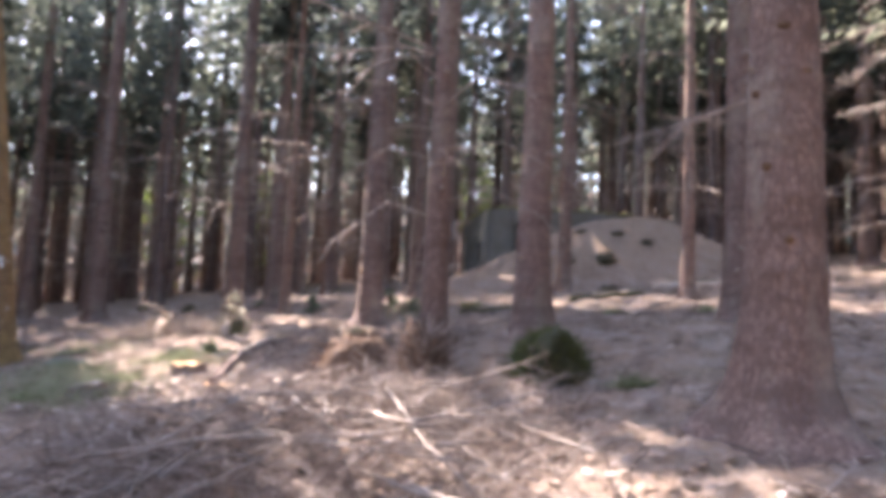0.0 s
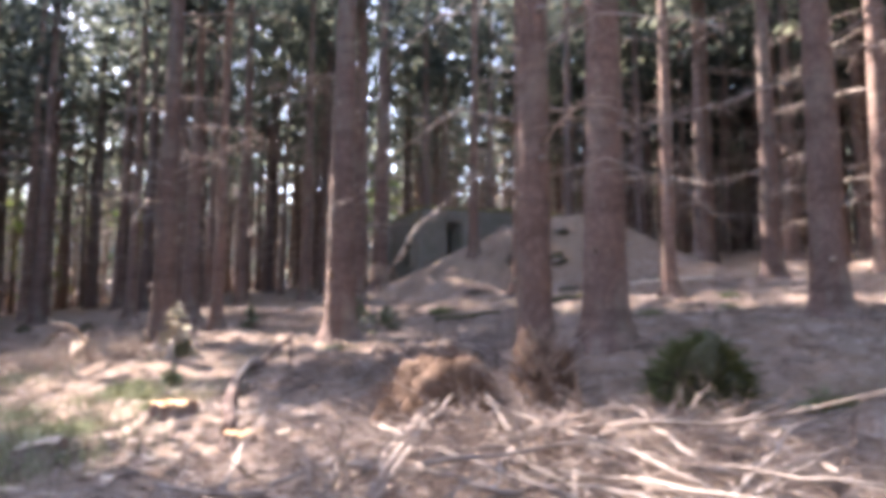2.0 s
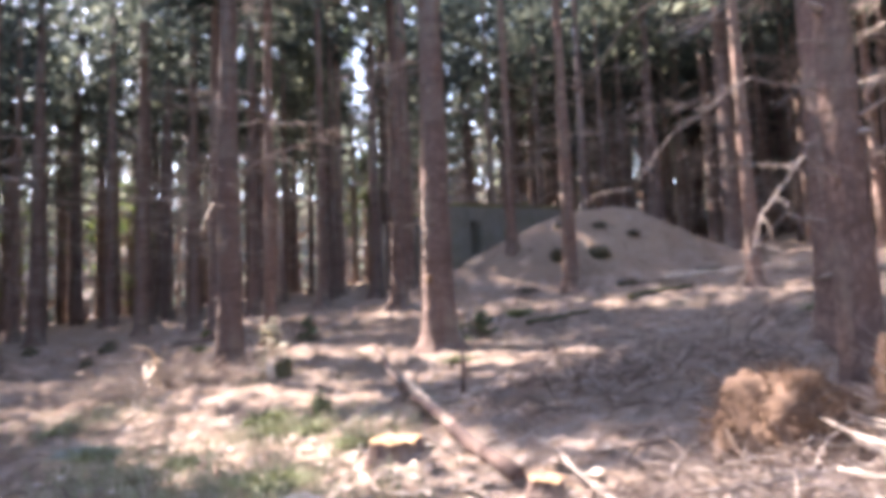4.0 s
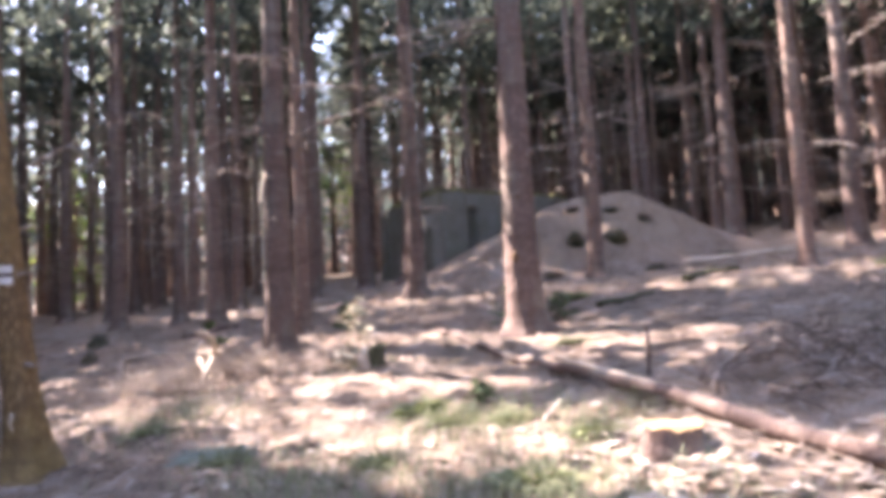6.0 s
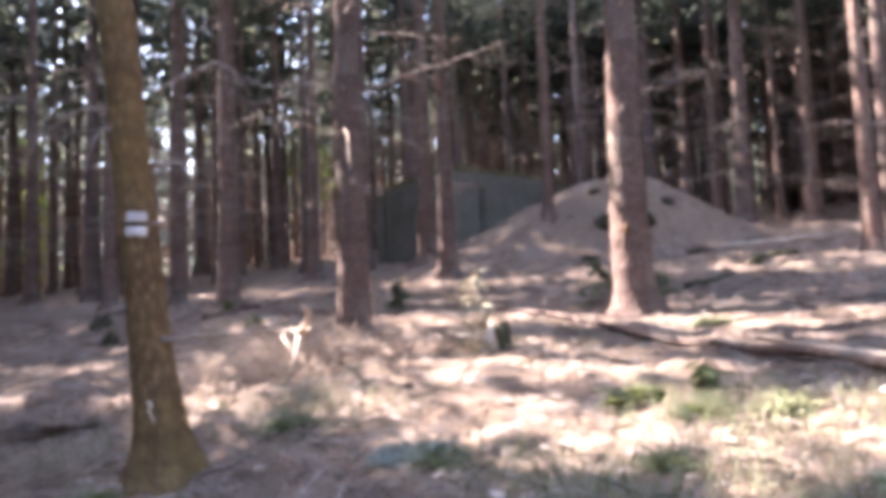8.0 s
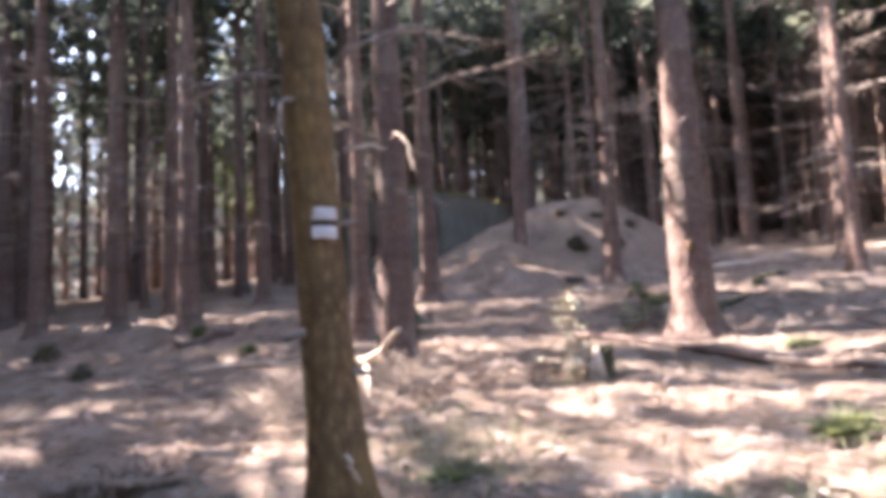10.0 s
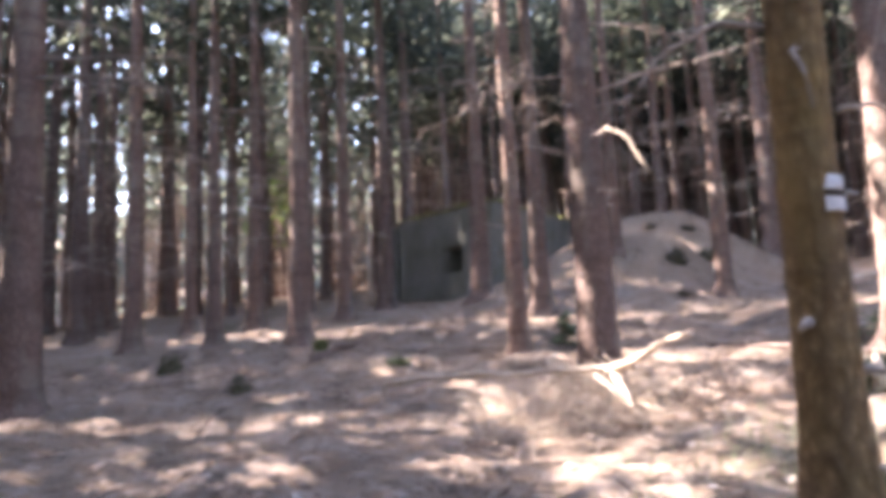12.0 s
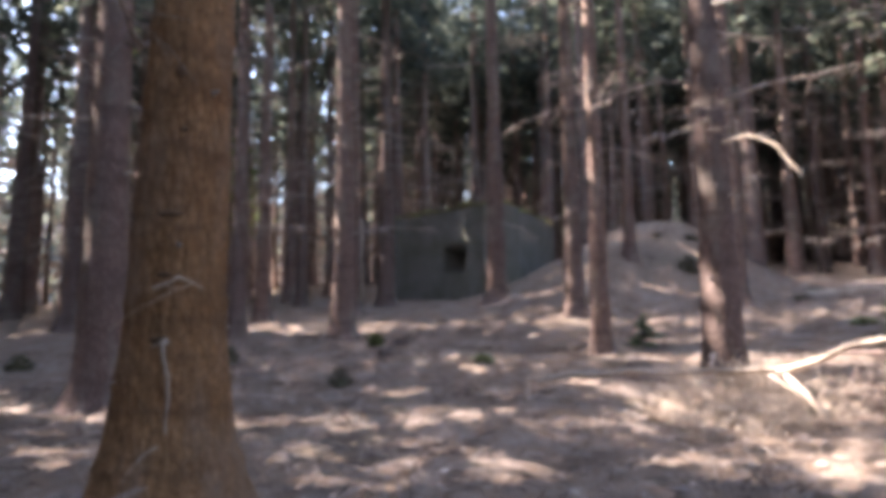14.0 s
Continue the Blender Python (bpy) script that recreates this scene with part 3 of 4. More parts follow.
def wall_panel(width, height, thick, hole):
    """A wall along +x, its outer face at y = 0, with a splayed opening (x0, x1, z0, z1) through it."""
    x0, x1, z0, z1 = hole
    s = 0.1
    bm = bmesh.new()
    out = [bm.verts.new(p) for p in ((0, 0, 0), (width, 0, 0), (width, 0, height), (0, 0, height))]
    inn = [bm.verts.new(p) for p in ((x0, 0, z0), (x1, 0, z0), (x1, 0, z1), (x0, 0, z1))]
    bout = [bm.verts.new((v.co.x, thick, v.co.z)) for v in out]
    binn = [bm.verts.new((min(max(v.co.x, x0 + s), x1 - s), thick, min(max(v.co.z, z0 + s), z1 - s))) for v in inn]
    for i in range(4):
        j = (i + 1) % 4
        bm.faces.new((out[i], out[j], inn[j], inn[i]))
        bm.faces.new((bout[j], bout[i], binn[i], binn[j]))
        bm.faces.new((out[j], out[i], bout[i], bout[j]))
        bm.faces.new((inn[i], inn[j], binn[j], binn[i]))
    bmesh.ops.recalc_face_normals(bm, faces=bm.faces)
    return bm


def bunker():
    base = 2.0
    b = empty("bunker", pose(3.5, 26.0, base))
    inv = Matrix.Translation((-3.5, -26.0, -base))

    def wall(name, p, q, thick, z1, hole, label="", rise=0.0):
        d = Vector((q[0] - p[0], q[1] - p[1], 0))
        bm = wall_panel(d.length, z1 - base, thick, hole)
        bmesh.ops.bevel(bm, geom=[e for e in bm.edges if e.is_manifold and e.calc_face_angle(0) > 1], offset=0.04, segments=2, affect="EDGES")
        bmesh.ops.subdivide_edges(bm, edges=[e for e in bm.edges if e.calc_length() > 0.8], cuts=3, use_grid_fill=True)
        for v in bm.verts:
            v.co += v.normal * 0.02 * noise.noise(v.co * 1.7)
            if v.co.z > z1 - base - 0.2:
                v.co.z += rise * v.co.x / d.length
        at = inv @ Matrix.Translation((p[0], p[1], base)) @ Matrix.Rotation(math.atan2(d.y, d.x), 4, "Z")
        return part(name, finish(bm, name, CONCRETE), b, label, at)

    wall("flank_wall", (0.8, 26.8), (1.4, 22.9), 0.9, 5.0, (1.95, 2.75, 1.3, 2.0), "grey-green concrete wall with a square firing slit")
    wall("front_wall", (1.42, 22.9), (7.7, 26.7), 0.45, 5.0, (0.2, 1.7, 0.2, 2.65), "streaked concrete wall with a deep dark recess", 0.5)
    bm = prism([(4.6, 25.85), (7.4, 27.5), (6.4, 29.6), (1.9, 27.45)], base, 4.9)
    part("back_wall", finish(prism([(0.75, 26.82), (1.95, 27.4), (1.75, 27.8), (0.65, 27.25)], base, 4.9), "back_wall", CONCRETE), b, "", inv)
    # unseen inner slab, added to stop recess light reaching the firing slit
    part("partition", finish(prism([(2.75, 24.6), (3.0, 24.6), (2.7, 27.7), (2.45, 27.6)], base, 4.9), "partition", CONCRETE), b, "", inv)
    part("rear_block", finish(bm, "rear_block", CONCRETE), b, "", inv)
    bm = prism([(1.46, 23.0), (7.6, 26.75), (6.5, 29.6), (0.88, 26.85)], 4.9, [5.1, 5.6, 5.6, 5.1])
    bmesh.ops.subdivide_edges(bm, edges=bm.edges, cuts=14, use_grid_fill=True)
    for v in bm.verts:
        if v.co.z > 5.05:
            v.co.z += 0.16 * max(0, noise.noise(v.co * 0.9)) + 0.07 * noise.noise(v.co * 4)
    part("roof_slab", finish(bm, "roof_slab", ROOF, True), b, "roof covered with moss, needles and leaf litter", inv)
    rng = random.Random(8)
    verts, faces = [], []
    for p, q in (((1.46, 23.0), (7.6, 26.75)), ((0.88, 26.85), (1.46, 23.0))):
        for _ in range(420):
            u, w = rng.random(), rng.uniform(-0.08, 0.5)
            dx, dy = q[0] - p[0], q[1] - p[1]
            n = math.hypot(dx, dy)
            x, y = p[0] + dx * u - dy / n * w, p[1] + dy * u + dx / n * w
            kite(verts, faces, rng, x - 3.5, y - 26.0, 5.14 + 0.5 * max(0, (x - 1.46) / 6.1) + 0.12 * noise.noise((x * 1.3, y * 1.3, 0)) - base, rng.uniform(0.06, 0.24), 0.3)
    tagged(part("roof_moss", mesh_of("roof_moss", verts, faces, ROOFMOSS, False), b, "yellow-green moss and leaves along the roof"), kind="stuff")
    tagged(b, "old concrete bunker, mossy and stained, half buried behind the mound", "bunker")


bunker()


# ---- blaze and special limbs ----
def on_trunk_patch(radius, width, z0, z1, mat, name):
    verts, faces, n = [], [], 8
    for j, z in enumerate((z0, z0 + 0.006, z1 - 0.006, z1)):
        for k in range(n + 1):
            a = (k / n - 0.5) * width / radius
            e = 0.004 if j in (0, 3) or k in (0, n) else 0.0
            wob = 0.004 * noise.noise((k * 0.9, z * 30, 2.0))
            verts.append((( radius - e) * math.cos(a), (radius - e) * math.sin(a), z + wob))
    for j in range(3):
        for k in range(n):
            faces.append((j * (n + 1) + k, j * (n + 1) + k + 1, (j + 1) * (n + 1) + k + 1, (j + 1) * (n + 1) + k))
    return mesh_of(name, verts, faces, mat)


def blaze():
    base = BLAZED.matrix_basis.translation
    top = 2.0 - base.z
    r = 0.1175 * taper(1.45, 21) * 1.07
    face = Matrix.Rotation(radians(-95), 4, "Z")
    for lo, hi, mat, label in ((top - 0.055, top, PAINT, "white stripe"), (top - 0.083, top - 0.057, BARKMARK, "dark middle stripe"), (top - 0.14, top - 0.085, PAINT, "white stripe")):
        part("blaze_stripe", on_trunk_patch(r, 0.125, lo, hi, mat, "blaze_stripe"), BLAZED, label, Matrix.Translation((-0.094 * 1.45, -0.06 * 1.45, 0)) @ face)


blaze()


def branch_scars(tree, radius, lean, rows):
    """Dark healed scars: height, bearing in degrees, width and height of each."""
    base = tree.matrix_basis.translation
    for z, angle, w, h in rows:
        zl = z - base.z
        r = radius * taper(zl, 21)
        verts, faces, n = [], [], 14
        for ring, depth in ((1.0, -0.012), (0.75, 0.012), (0.35, 0.017)):
            for k in range(n):
                a = 2 * math.pi * k / n
                q = ring * (1 + 0.25 * noise.noise((math.cos(a) * 1.5, math.sin(a) * 1.5, z * 9)))
                turn = q * math.cos(a) * w / 2 / r
                verts.append(((r + depth) * math.cos(turn), (r + depth) * math.sin(turn), zl + q * math.sin(a) * h / 2))
        for ring in range(2):
            faces += [(ring * n + k, ring * n + (k + 1) % n, (ring + 1) * n + (k + 1) % n, (ring + 1) * n + k) for k in range(n)]
        faces.append(tuple(range(2 * n, 3 * n)))
        part("branch_scar", mesh_of("branch_scar", verts, faces, SCAR), tree, "dark scar of a lost branch", Matrix.Translation((lean[0] * zl, lean[1] * zl, 0)) @ Matrix.Rotation(radians(angle), 4, "Z"))


TREES = {(round(o.location.x, 2), round(o.location.y, 2)): o for o in scene.collection.objects if o.name.startswith("spruce_tree")}
branch_scars(REDTREE, 0.25, (0.018, -0.012), ((1.46, -126, 0.1, 0.04), (1.77, -124, 0.08, 0.035), (2.07, -122, 0.15, 0.04), (2.5, -112, 0.05, 0.03), (2.8, -120, 0.07, 0.1)))
branch_scars(BIG, 0.23, (0, 0), ((3.29, -116, 0.09, 0.07), (3.0, -79, 0.1, 0.06), (2.44, -142, 0.08, 0.06), (2.9, -165, 0.07, 0.06), (2.0, -108, 0.06, 0.05), (1.2, -125, 0.07, 0.05)))
branch_scars(TREES[(-1.28, 12.2)], 0.22, (0, 0), ((2.14, -141, 0.13, 0.16), (2.9, -120, 0.07, 0.05), (3.5, -135, 0.07, 0.05)))


def limb(tree, pts, radius, mat, name="dead_branch", label="", twigs=0, seed=0):
    """A limb along world points, as a part of its tree."""
    rng = random.Random(seed)
    base = tree.matrix_basis.translation
    path = [Vector(p) - base for p in pts]
    fine = []
    for a, b in zip(path, path[1:]):
        for k in range(3):
            fine.append(a.lerp(b, k / 3) + Vector((rng.uniform(-1, 1), rng.uniform(-1, 1), rng.uniform(-1, 1))) * (0.012 if fine else 0))
    fine.append(path[-1])
    verts, faces = [], []
    n = len(fine)
    tube(verts, faces, fine, [radius * (1 - 0.65 * i / (n - 1)) for i in range(n)], 7)
    for _ in range(twigs):
        i = rng.randrange(1, n)
        sub = crooked(rng, rng.uniform(0.2, 0.6), 0.25, 4, 0.18)
        turn = Matrix.Rotation(rng.uniform(0, 6.28), 3, "Z")
        tube(verts, faces, [fine[i] + turn @ q for q in sub], [radius * 0.35 * (1 - 0.7 * j / 4) for j in range(5)], 3, cap=False)
    return part(name, mesh_of(name, verts, faces, mat), tree, label)


HUNG = TREES[(-4.17, 13.75)]
limb(HUNG, [(-4.25, 13.58, 3.42), (-4.36, 13.25, 3.4), (-4.43, 12.95, 3.2), (-4.47, 12.7, 2.84)], 0.015, PALEWOOD, label="pale broken branch hanging down", seed=1)
THIN = TREES[(-0.08, 6.28)]
for k, (a, z, reach, drop) in enumerate([(2.9, 2.9, 1.3, 0.55), (3.5, 2.35, 1.2, 0.7), (0.1, 3.0, 1.5, 0.5), (-0.6, 2.5, 1.3, 0.45), (4.2, 3.6, 1.5, 0.6), (1.9, 2.1, 1.0, 0.6), (5.2, 3.4, 1.5, 0.3), (2.4, 3.9, 1.6, 0.7)]):
    c, n = math.cos(a), math.sin(a)
    limb(THIN, [(-0.08 + c * 0.08, 6.28 + n * 0.08, z), (-0.08 + c * reach * 0.4, 6.28 + n * reach * 0.4, z + 0.1), (-0.08 + c * reach * 0.8, 6.28 + n * reach * 0.8, z - drop * 0.4), (-0.08 + c * reach, 6.28 + n * reach, z - drop)], 0.009, DEADWOOD, label="pale dead branch with fine twigs", twigs=12, seed=20 + k)
limb(BLAZED, [(-6.6, 10.2, 2.62), (-6.8, 10.32, 2.66), (-7.0, 10.42, 2.55), (-7.12, 10.5, 2.36)], 0.016, DEADWOOD, twigs=3, seed=31)
limb(BLAZED, [(-6.6, 10.12, 2.5), (-6.72, 10.08, 2.45), (-6.78, 10.0, 2.2)], 0.012, DEADWOOD, twigs=2, seed=32)
limb(BLAZED, [(-6.42, 10.1, 2.27), (-6.34, 10.03, 2.28), (-6.26, 9.98, 2.27)], 0.014, PALEWOOD, label="pale snapped stub", seed=33)
limb(BLAZED, [(-6.47, 10.07, 0.92), (-6.46, 10.03, 0.88), (-6.44, 10.0, 0.8)], 0.013, PALEWOOD, label="pale snapped stub", seed=34)
limb(BLAZED, [(-6.4, 10.15, 2.75), (-6.1, 10.0, 2.9), (-5.85, 9.85, 2.75)], 0.013, DEADWOOD, twigs=3, seed=35)
limb(REDTREE, [(-9.75, 13.42, 1.44), (-9.79, 13.38, 1.45), (-9.76, 13.37, 1.2), (-9.74, 13.38, 0.98)], 0.014, PALEWOOD, label="pale peeled twig hanging on the bark", twigs=3, seed=36)
limb(REDTREE, [(-9.82, 13.44, 1.7), (-9.72, 13.36, 1.75), (-9.6, 13.38, 1.7)], 0.009, PALEWOOD, label="pale peeled twig hanging on the bark", twigs=2, seed=37)
limb(REDTREE, [(-9.9, 13.5, 2.9), (-10.1, 13.2, 3.0), (-10.2, 12.9, 2.9)], 0.014, DEADWOOD, twigs=5, seed=38)
limb(BIG, [(1.97, 4.0, 1.2), (2.3, 4.35, 1.3), (2.75, 4.8, 1.6)], 0.014, DEADWOOD, twigs=4, seed=39)
limb(BIG, [(1.85, 4.2, 2.9), (1.5, 4.4, 2.75), (1.2, 4.6, 2.4)], 0.013, DEADWOOD, twigs=6, seed=40)
DROOPY = TREES[(-6.6, 31.0)]
for k in range(22):
    a, z = 2.5 + 0.9 * math.sin(k * 2.3), 2.2 + 0.32 * k * 0.9
    zz = ground_z(-6.6, 31) + z * 0.85
    c, n = math.cos(a + 2.2), math.sin(a + 2.2)
    limb(DROOPY, [(-6.6 + c * 0.1, 31 + n * 0.1, zz), (-6.6 + c * 0.7, 31 + n * 0.7, zz + 0.05), (-6.6 + c * 1.25, 31 + n * 1.25, zz - 0.4)], 0.03, PALEWOOD, label="pale drooping dead bough", twigs=5, seed=60 + k)


# ---- fallen wood ----
def stick(name, pts, radius, mat, label, category="stick", group="", sides=8, end=0.45, seed=0):
    rng = random.Random(seed)
    base = Vector(pts[0])
    path = [Vector(p) - base for p in pts]
    fine = []
    for a, b in zip(path, path[1:]):
        for k in range(4):
            fine.append(a.lerp(b, k / 4) + Vector((rng.uniform(-1, 1), rng.uniform(-1, 1), rng.uniform(-1, 1))) * radius * 0.5)
    fine.append(path[-1])
    verts, faces = [], []
    n = len(fine)
    tube(verts, faces, fine, [radius * (1 - (1 - end) * i / (n - 1)) * (1 + 0.1 * rng.uniform(-1, 1)) for i in range(n)], sides)
    ob = new(name, mesh_of(name, verts, faces, mat))
    ob.location = base
    return tagged(ob, label, category, group)


def lie(x, y, up=0.0):
    return (x, y, ground_z(x, y) + up)


log = stick("fallen_log", [lie(-2.15, 6.6, 0.06), lie(-2.3, 7.9, 0.09), lie(-2.3, 8.9, 0.08), lie(-2.25, 10.4, 0.06), lie(-2.1, 12.4, 0.05), lie(-2.05, 14.1, 0.03)], 0.052, BARK, "long thin fallen spruce trunk lying on the needles", "log", sides=12, end=0.5, seed=3)
verts, faces = [], []
tube(verts, faces, [(0.28, 2.25, 0.2), (0.3, 2.26, 0.45), (0.29, 2.25, 0.6)], [0.02, 0.017, 0.012], 6)
part("branch_stub", mesh_of("branch_stub", verts, faces, BARK), log, "upright dark stub")
verts, faces = [], []
tube(verts, faces, [(-0.14, 1.4, 0.2), (-0.15, 2.2, 0.27), (-0.13, 3.0, 0.33)], [0.02, 0.03, 0.018], 6)
part("bare_strip", mesh_of("bare_strip", verts, faces, PALEWOOD), log, "strip of pale bare wood")
stick("mossy_log", [lie(2.6, 13.95, 0.04), lie(3.3, 14.3, 0.06), lie(4.1, 14.4, 0.04)], 0.075, DARKMOSS, "dark mossy log at the foot of the mound", "log", "mossy logs", 10, 0.7, seed=4)
stick("mossy_log", [lie(0.3, 13.05, 0.03), lie(0.9, 13.2, 0.05), lie(1.5, 13.35, 0.04)], 0.045, DARKMOSS, "thin mossy log at the foot of the mound", "log", "mossy logs", 10, 0.7, seed=5)
stick("pale_log", [lie(5.2, 17.2, 0.05), lie(6.2, 16.7, 0.05), lie(7.3, 16.2, 0.05)], 0.08, PALEWOOD, "bleached log on the flank of the mound", "log", "", 10, 0.7, seed=6)
stick("short_log", [lie(-5.5, 18.0, 0.04), lie(-5.0, 18.5, 0.05), lie(-4.5, 18.8, 0.04)], 0.06, BARK, "short dark log on the needle litter", "log", "", 10, 0.8, seed=7)
fork = stick("forked_branch", [lie(-6.17, 14.62, -0.03), (-6.14, 14.58, 1.08), (-5.83, 14.18, 1.12), (-5.4, 13.4, 1.15), (-5.02, 12.78, 1.16), (-4.95, 12.6, 1.17)], 0.03, PALEWOOD, "pale barkless forked branch propped above the ground", "branch", "", 8, 0.9, seed=8)
o = fork.location
for k, (pts, r) in enumerate([([(-5.05, 12.8, 1.15), (-5.02, 12.5, 1.24), (-5.05, 12.24, 1.36), (-5.2, 11.85, 1.42)], 0.032), ([(-5.03, 12.78, 1.15), (-5.12, 12.55, 0.98), lie(-5.2, 12.35, 0)], 0.022), ([(-5.2, 12.8, 1.13), (-5.15, 12.6, 0.98), lie(-5.12, 12.45, 0)], 0.018), ([(-5.3, 13.25, 1.15), (-5.15, 13.3, 1.3)], 0.02)]):
    verts, faces = [], []
    tube(verts, faces, [Vector(p) - o for p in pts], [r * (1 - 0.4 * i / len(pts)) for i in range(len(pts))], 7)
    part("prong", mesh_of("prong", verts, faces, PALEWOOD), fork)


# ---- stumps, moss and stones ----
def stump(name, x, y, diameter, height, side, top, label, seed, tilt=(0, 0), rag=0.02):
    rng = random.Random(seed)
    r, sides = diameter / 2, 18
    ph = rng.uniform(0, 6)
    verts, faces = [], []
    zs = [-0.15, 0.0, height * 0.3, height * 0.7, height]
    for j, z in enumerate(zs):
        for k in range(sides):
            a = 2 * math.pi * k / sides
            q = r * (1.35, 1.22, 1.06, 1.0, 0.98)[j] * (1 + 0.09 * math.sin(4 * a + ph) + 0.1 * noise.noise((math.cos(a) * 2 + seed, math.sin(a) * 2, z * 4)))
            verts.append((q * math.cos(a), q * math.sin(a), z + (tilt[0] * math.cos(a) + tilt[1] * math.sin(a)) * (j > 2) + (rag * rng.uniform(-1, 1) if j == 4 else 0)))
    for j in range(4):
        for k in range(sides):
            k2 = (k + 1) % sides
            faces.append((j * sides + k, j * sides + k2, (j + 1) * sides + k2, (j + 1) * sides + k))
    ob = empty(name, pose(*lie(x, y)))
    part("stump_side", mesh_of("stump_side", verts, faces, side), ob)
    rim = verts[-sides:]
    tv = [(p[0] * f, p[1] * f, p[2] * 1.0 + (0.006 * rng.uniform(-1, 1) if f < 1 else 0)) for f in (1.0, 0.66, 0.33) for p in rim] + [(0, 0, height)]
    tf = [(j * sides + k, j * sides + (k + 1) % sides, (j + 1) * sides + (k + 1) % sides, (j + 1) * sides + k) for j in range(2) for k in range(sides)]
    tf += [(2 * sides + k, 2 * sides + (k + 1) % sides, 3 * sides) for k in range(sides)]
    part("cut_top", mesh_of("cut_top", tv, tf, top), ob)
    return tagged(ob, label, "stump", "stumps")


stump("tree_stump", -2.69, 7.5, 0.34, 0.13, BARK, CUTWOOD, "freshly cut spruce stump with an orange top", 1)
stump("tree_stump", -3.38, 6.72, 0.32, 0.09, BARK, PALEWOOD, "low weathered cut stump with a pale top", 2, (0.02, 0.01))
stump("tree_stump", -2.06, 6.42, 0.2, 0.08, BARK, CUTWOOD, "low cut stump with an orange top", 3)
split = stump("split_stump", -3.42, 11.55, 0.22, 0.19, DARKMOSS, DARKMOSS, "small mossy stump with a pale split side", 9, (0.05, -0.03), rag=0.05)
verts, faces = [], []
tube(verts, faces, [(-0.13, -0.1, -0.05), (-0.14, -0.1, 0.1), (-0.11, -0.06, 0.25)], [0.085, 0.06, 0.02], 7)
part("split_wood", mesh_of("split_wood", verts, faces, PALEWOOD), split, "pale splintered wood")


def lump(name, x, y, sx, sy, sz, mat, label, category, seed, rough=0.3, tufts=0, tuft_mat=None, group=""):
    """A rounded, uneven heap; with tufts it gets a shaggy coat."""
    bm = bmesh.new()
    bmesh.ops.create_icosphere(bm, subdivisions=4, radius=1)
    for v in bm.verts:
        d = v.co.normalized()
        q = 1 + rough * noise.noise(d * 1.6 + Vector((seed, 0, 0))) + rough * 0.5 * noise.noise(d * 5 + Vector((0, seed, 0)))
        v.co = Vector((d.x * sx * q, d.y * sy * q, d.z * sz * q))
    ob = empty(name, pose(*lie(x, y)))
    part("body", finish(bm, "body", mat, True), ob)
    if tufts:
        rng = random.Random(seed)
        verts, faces = [], []
        for _ in range(tufts):
            a, h = rng.uniform(0, 6.28), rng.uniform(0.0, 1.0)
            d = Vector((math.cos(a) * math.sqrt(1 - h * h), math.sin(a) * math.sqrt(1 - h * h), h))
            p = Vector((d.x * sx, d.y * sy, d.z * sz)) * (1 + rough * 0.2)
            e = p + (d + Vector((rng.uniform(-1, 1), rng.uniform(-1, 1), rng.uniform(-0.8, 0.3)))) * rng.uniform(0.03, 0.1)
            tube(verts, faces, [p * 0.9, e], [0.006, 0.002], 3, cap=False)
        part("shaggy_coat", mesh_of("shaggy_coat", verts, faces, tuft_mat or mat), ob)
    return tagged(ob, label, category, group)


lump("mossy_stump", -7.11, 19.43, 0.16, 0.14, 0.21, DARKMOSS, "small mossy stump in the needle litter", "stump", 61, 0.7, 200, TWIGS)
lump("rotten_stump", -6.9, 16.72, 0.11, 0.1, 0.18, DARKMOSS, "small rotten stump in the needle litter", "stump", 62, 0.5, 160, TWIGS)
lump("mossy_stump", -5.0, 18.9, 0.11, 0.11, 0.17, MOSS, "little mossy stump in the needle litter", "stump", 63, 0.4, 140, MOSS)
lump("mossy_stump", -9.3, 21.5, 0.17, 0.15, 0.18, DARKMOSS, "small dark stump in the needle litter", "stump", 64, 0.4, 140, TWIGS)
lump("mossy_stump", 0.92, 5.85, 0.28, 0.26, 0.37, DARKMOSS, "shaggy stump overgrown with green moss", "stump", 3, 0.6, 900, MOSS)
lump("rotten_stump", -0.15, 5.9, 0.24, 0.22, 0.55, BROWNHEAP, "rotten brown stump covered with needles and twigs", "stump", 9, 0.4, 700, TWIGS)
lump("needle_heap", -0.72, 6.2, 0.42, 0.32, 0.42, BROWNHEAP, "brown heap of needles and fine twigs", "heap", 5, 0.3, 500, BROWNHEAP)
lump("needle_heap", -0.1, 5.2, 0.5, 0.4, 0.22, LITTER, "brown heap of needles under the brush", "heap", 6, 0.3, 700, TWIGS)
lump("brush_clump", -6.95, 12.05, 0.42, 0.3, 0.08, LITTER, "dark clump of dead twigs on the ground", "clump", 7, 0.6, 260, TWIGS)
lump("mossy_stone", -8.7, 13.0, 0.36, 0.2, 0.13, simple("lichen_stone", ((0.3, (0.11, 0.15, 0.12)), (0.6, (0.2, 0.25, 0.2)), (0.8, (0.3, 0.34, 0.28))), 25), "flat stone with blue-green lichen", "stone", 8, 0.2)
lump("lichen_cushion", -5.06, 9.5, 0.2, 0.14, 0.05, simple("pale_lichen", ((0.3, (0.24, 0.3, 0.27)), (0.6, (0.36, 0.42, 0.38)), (0.8, (0.46, 0.5, 0.46))), 30), "pale blue-green lichen cushion on the litter", "lichen", 71, 0.6, 200)
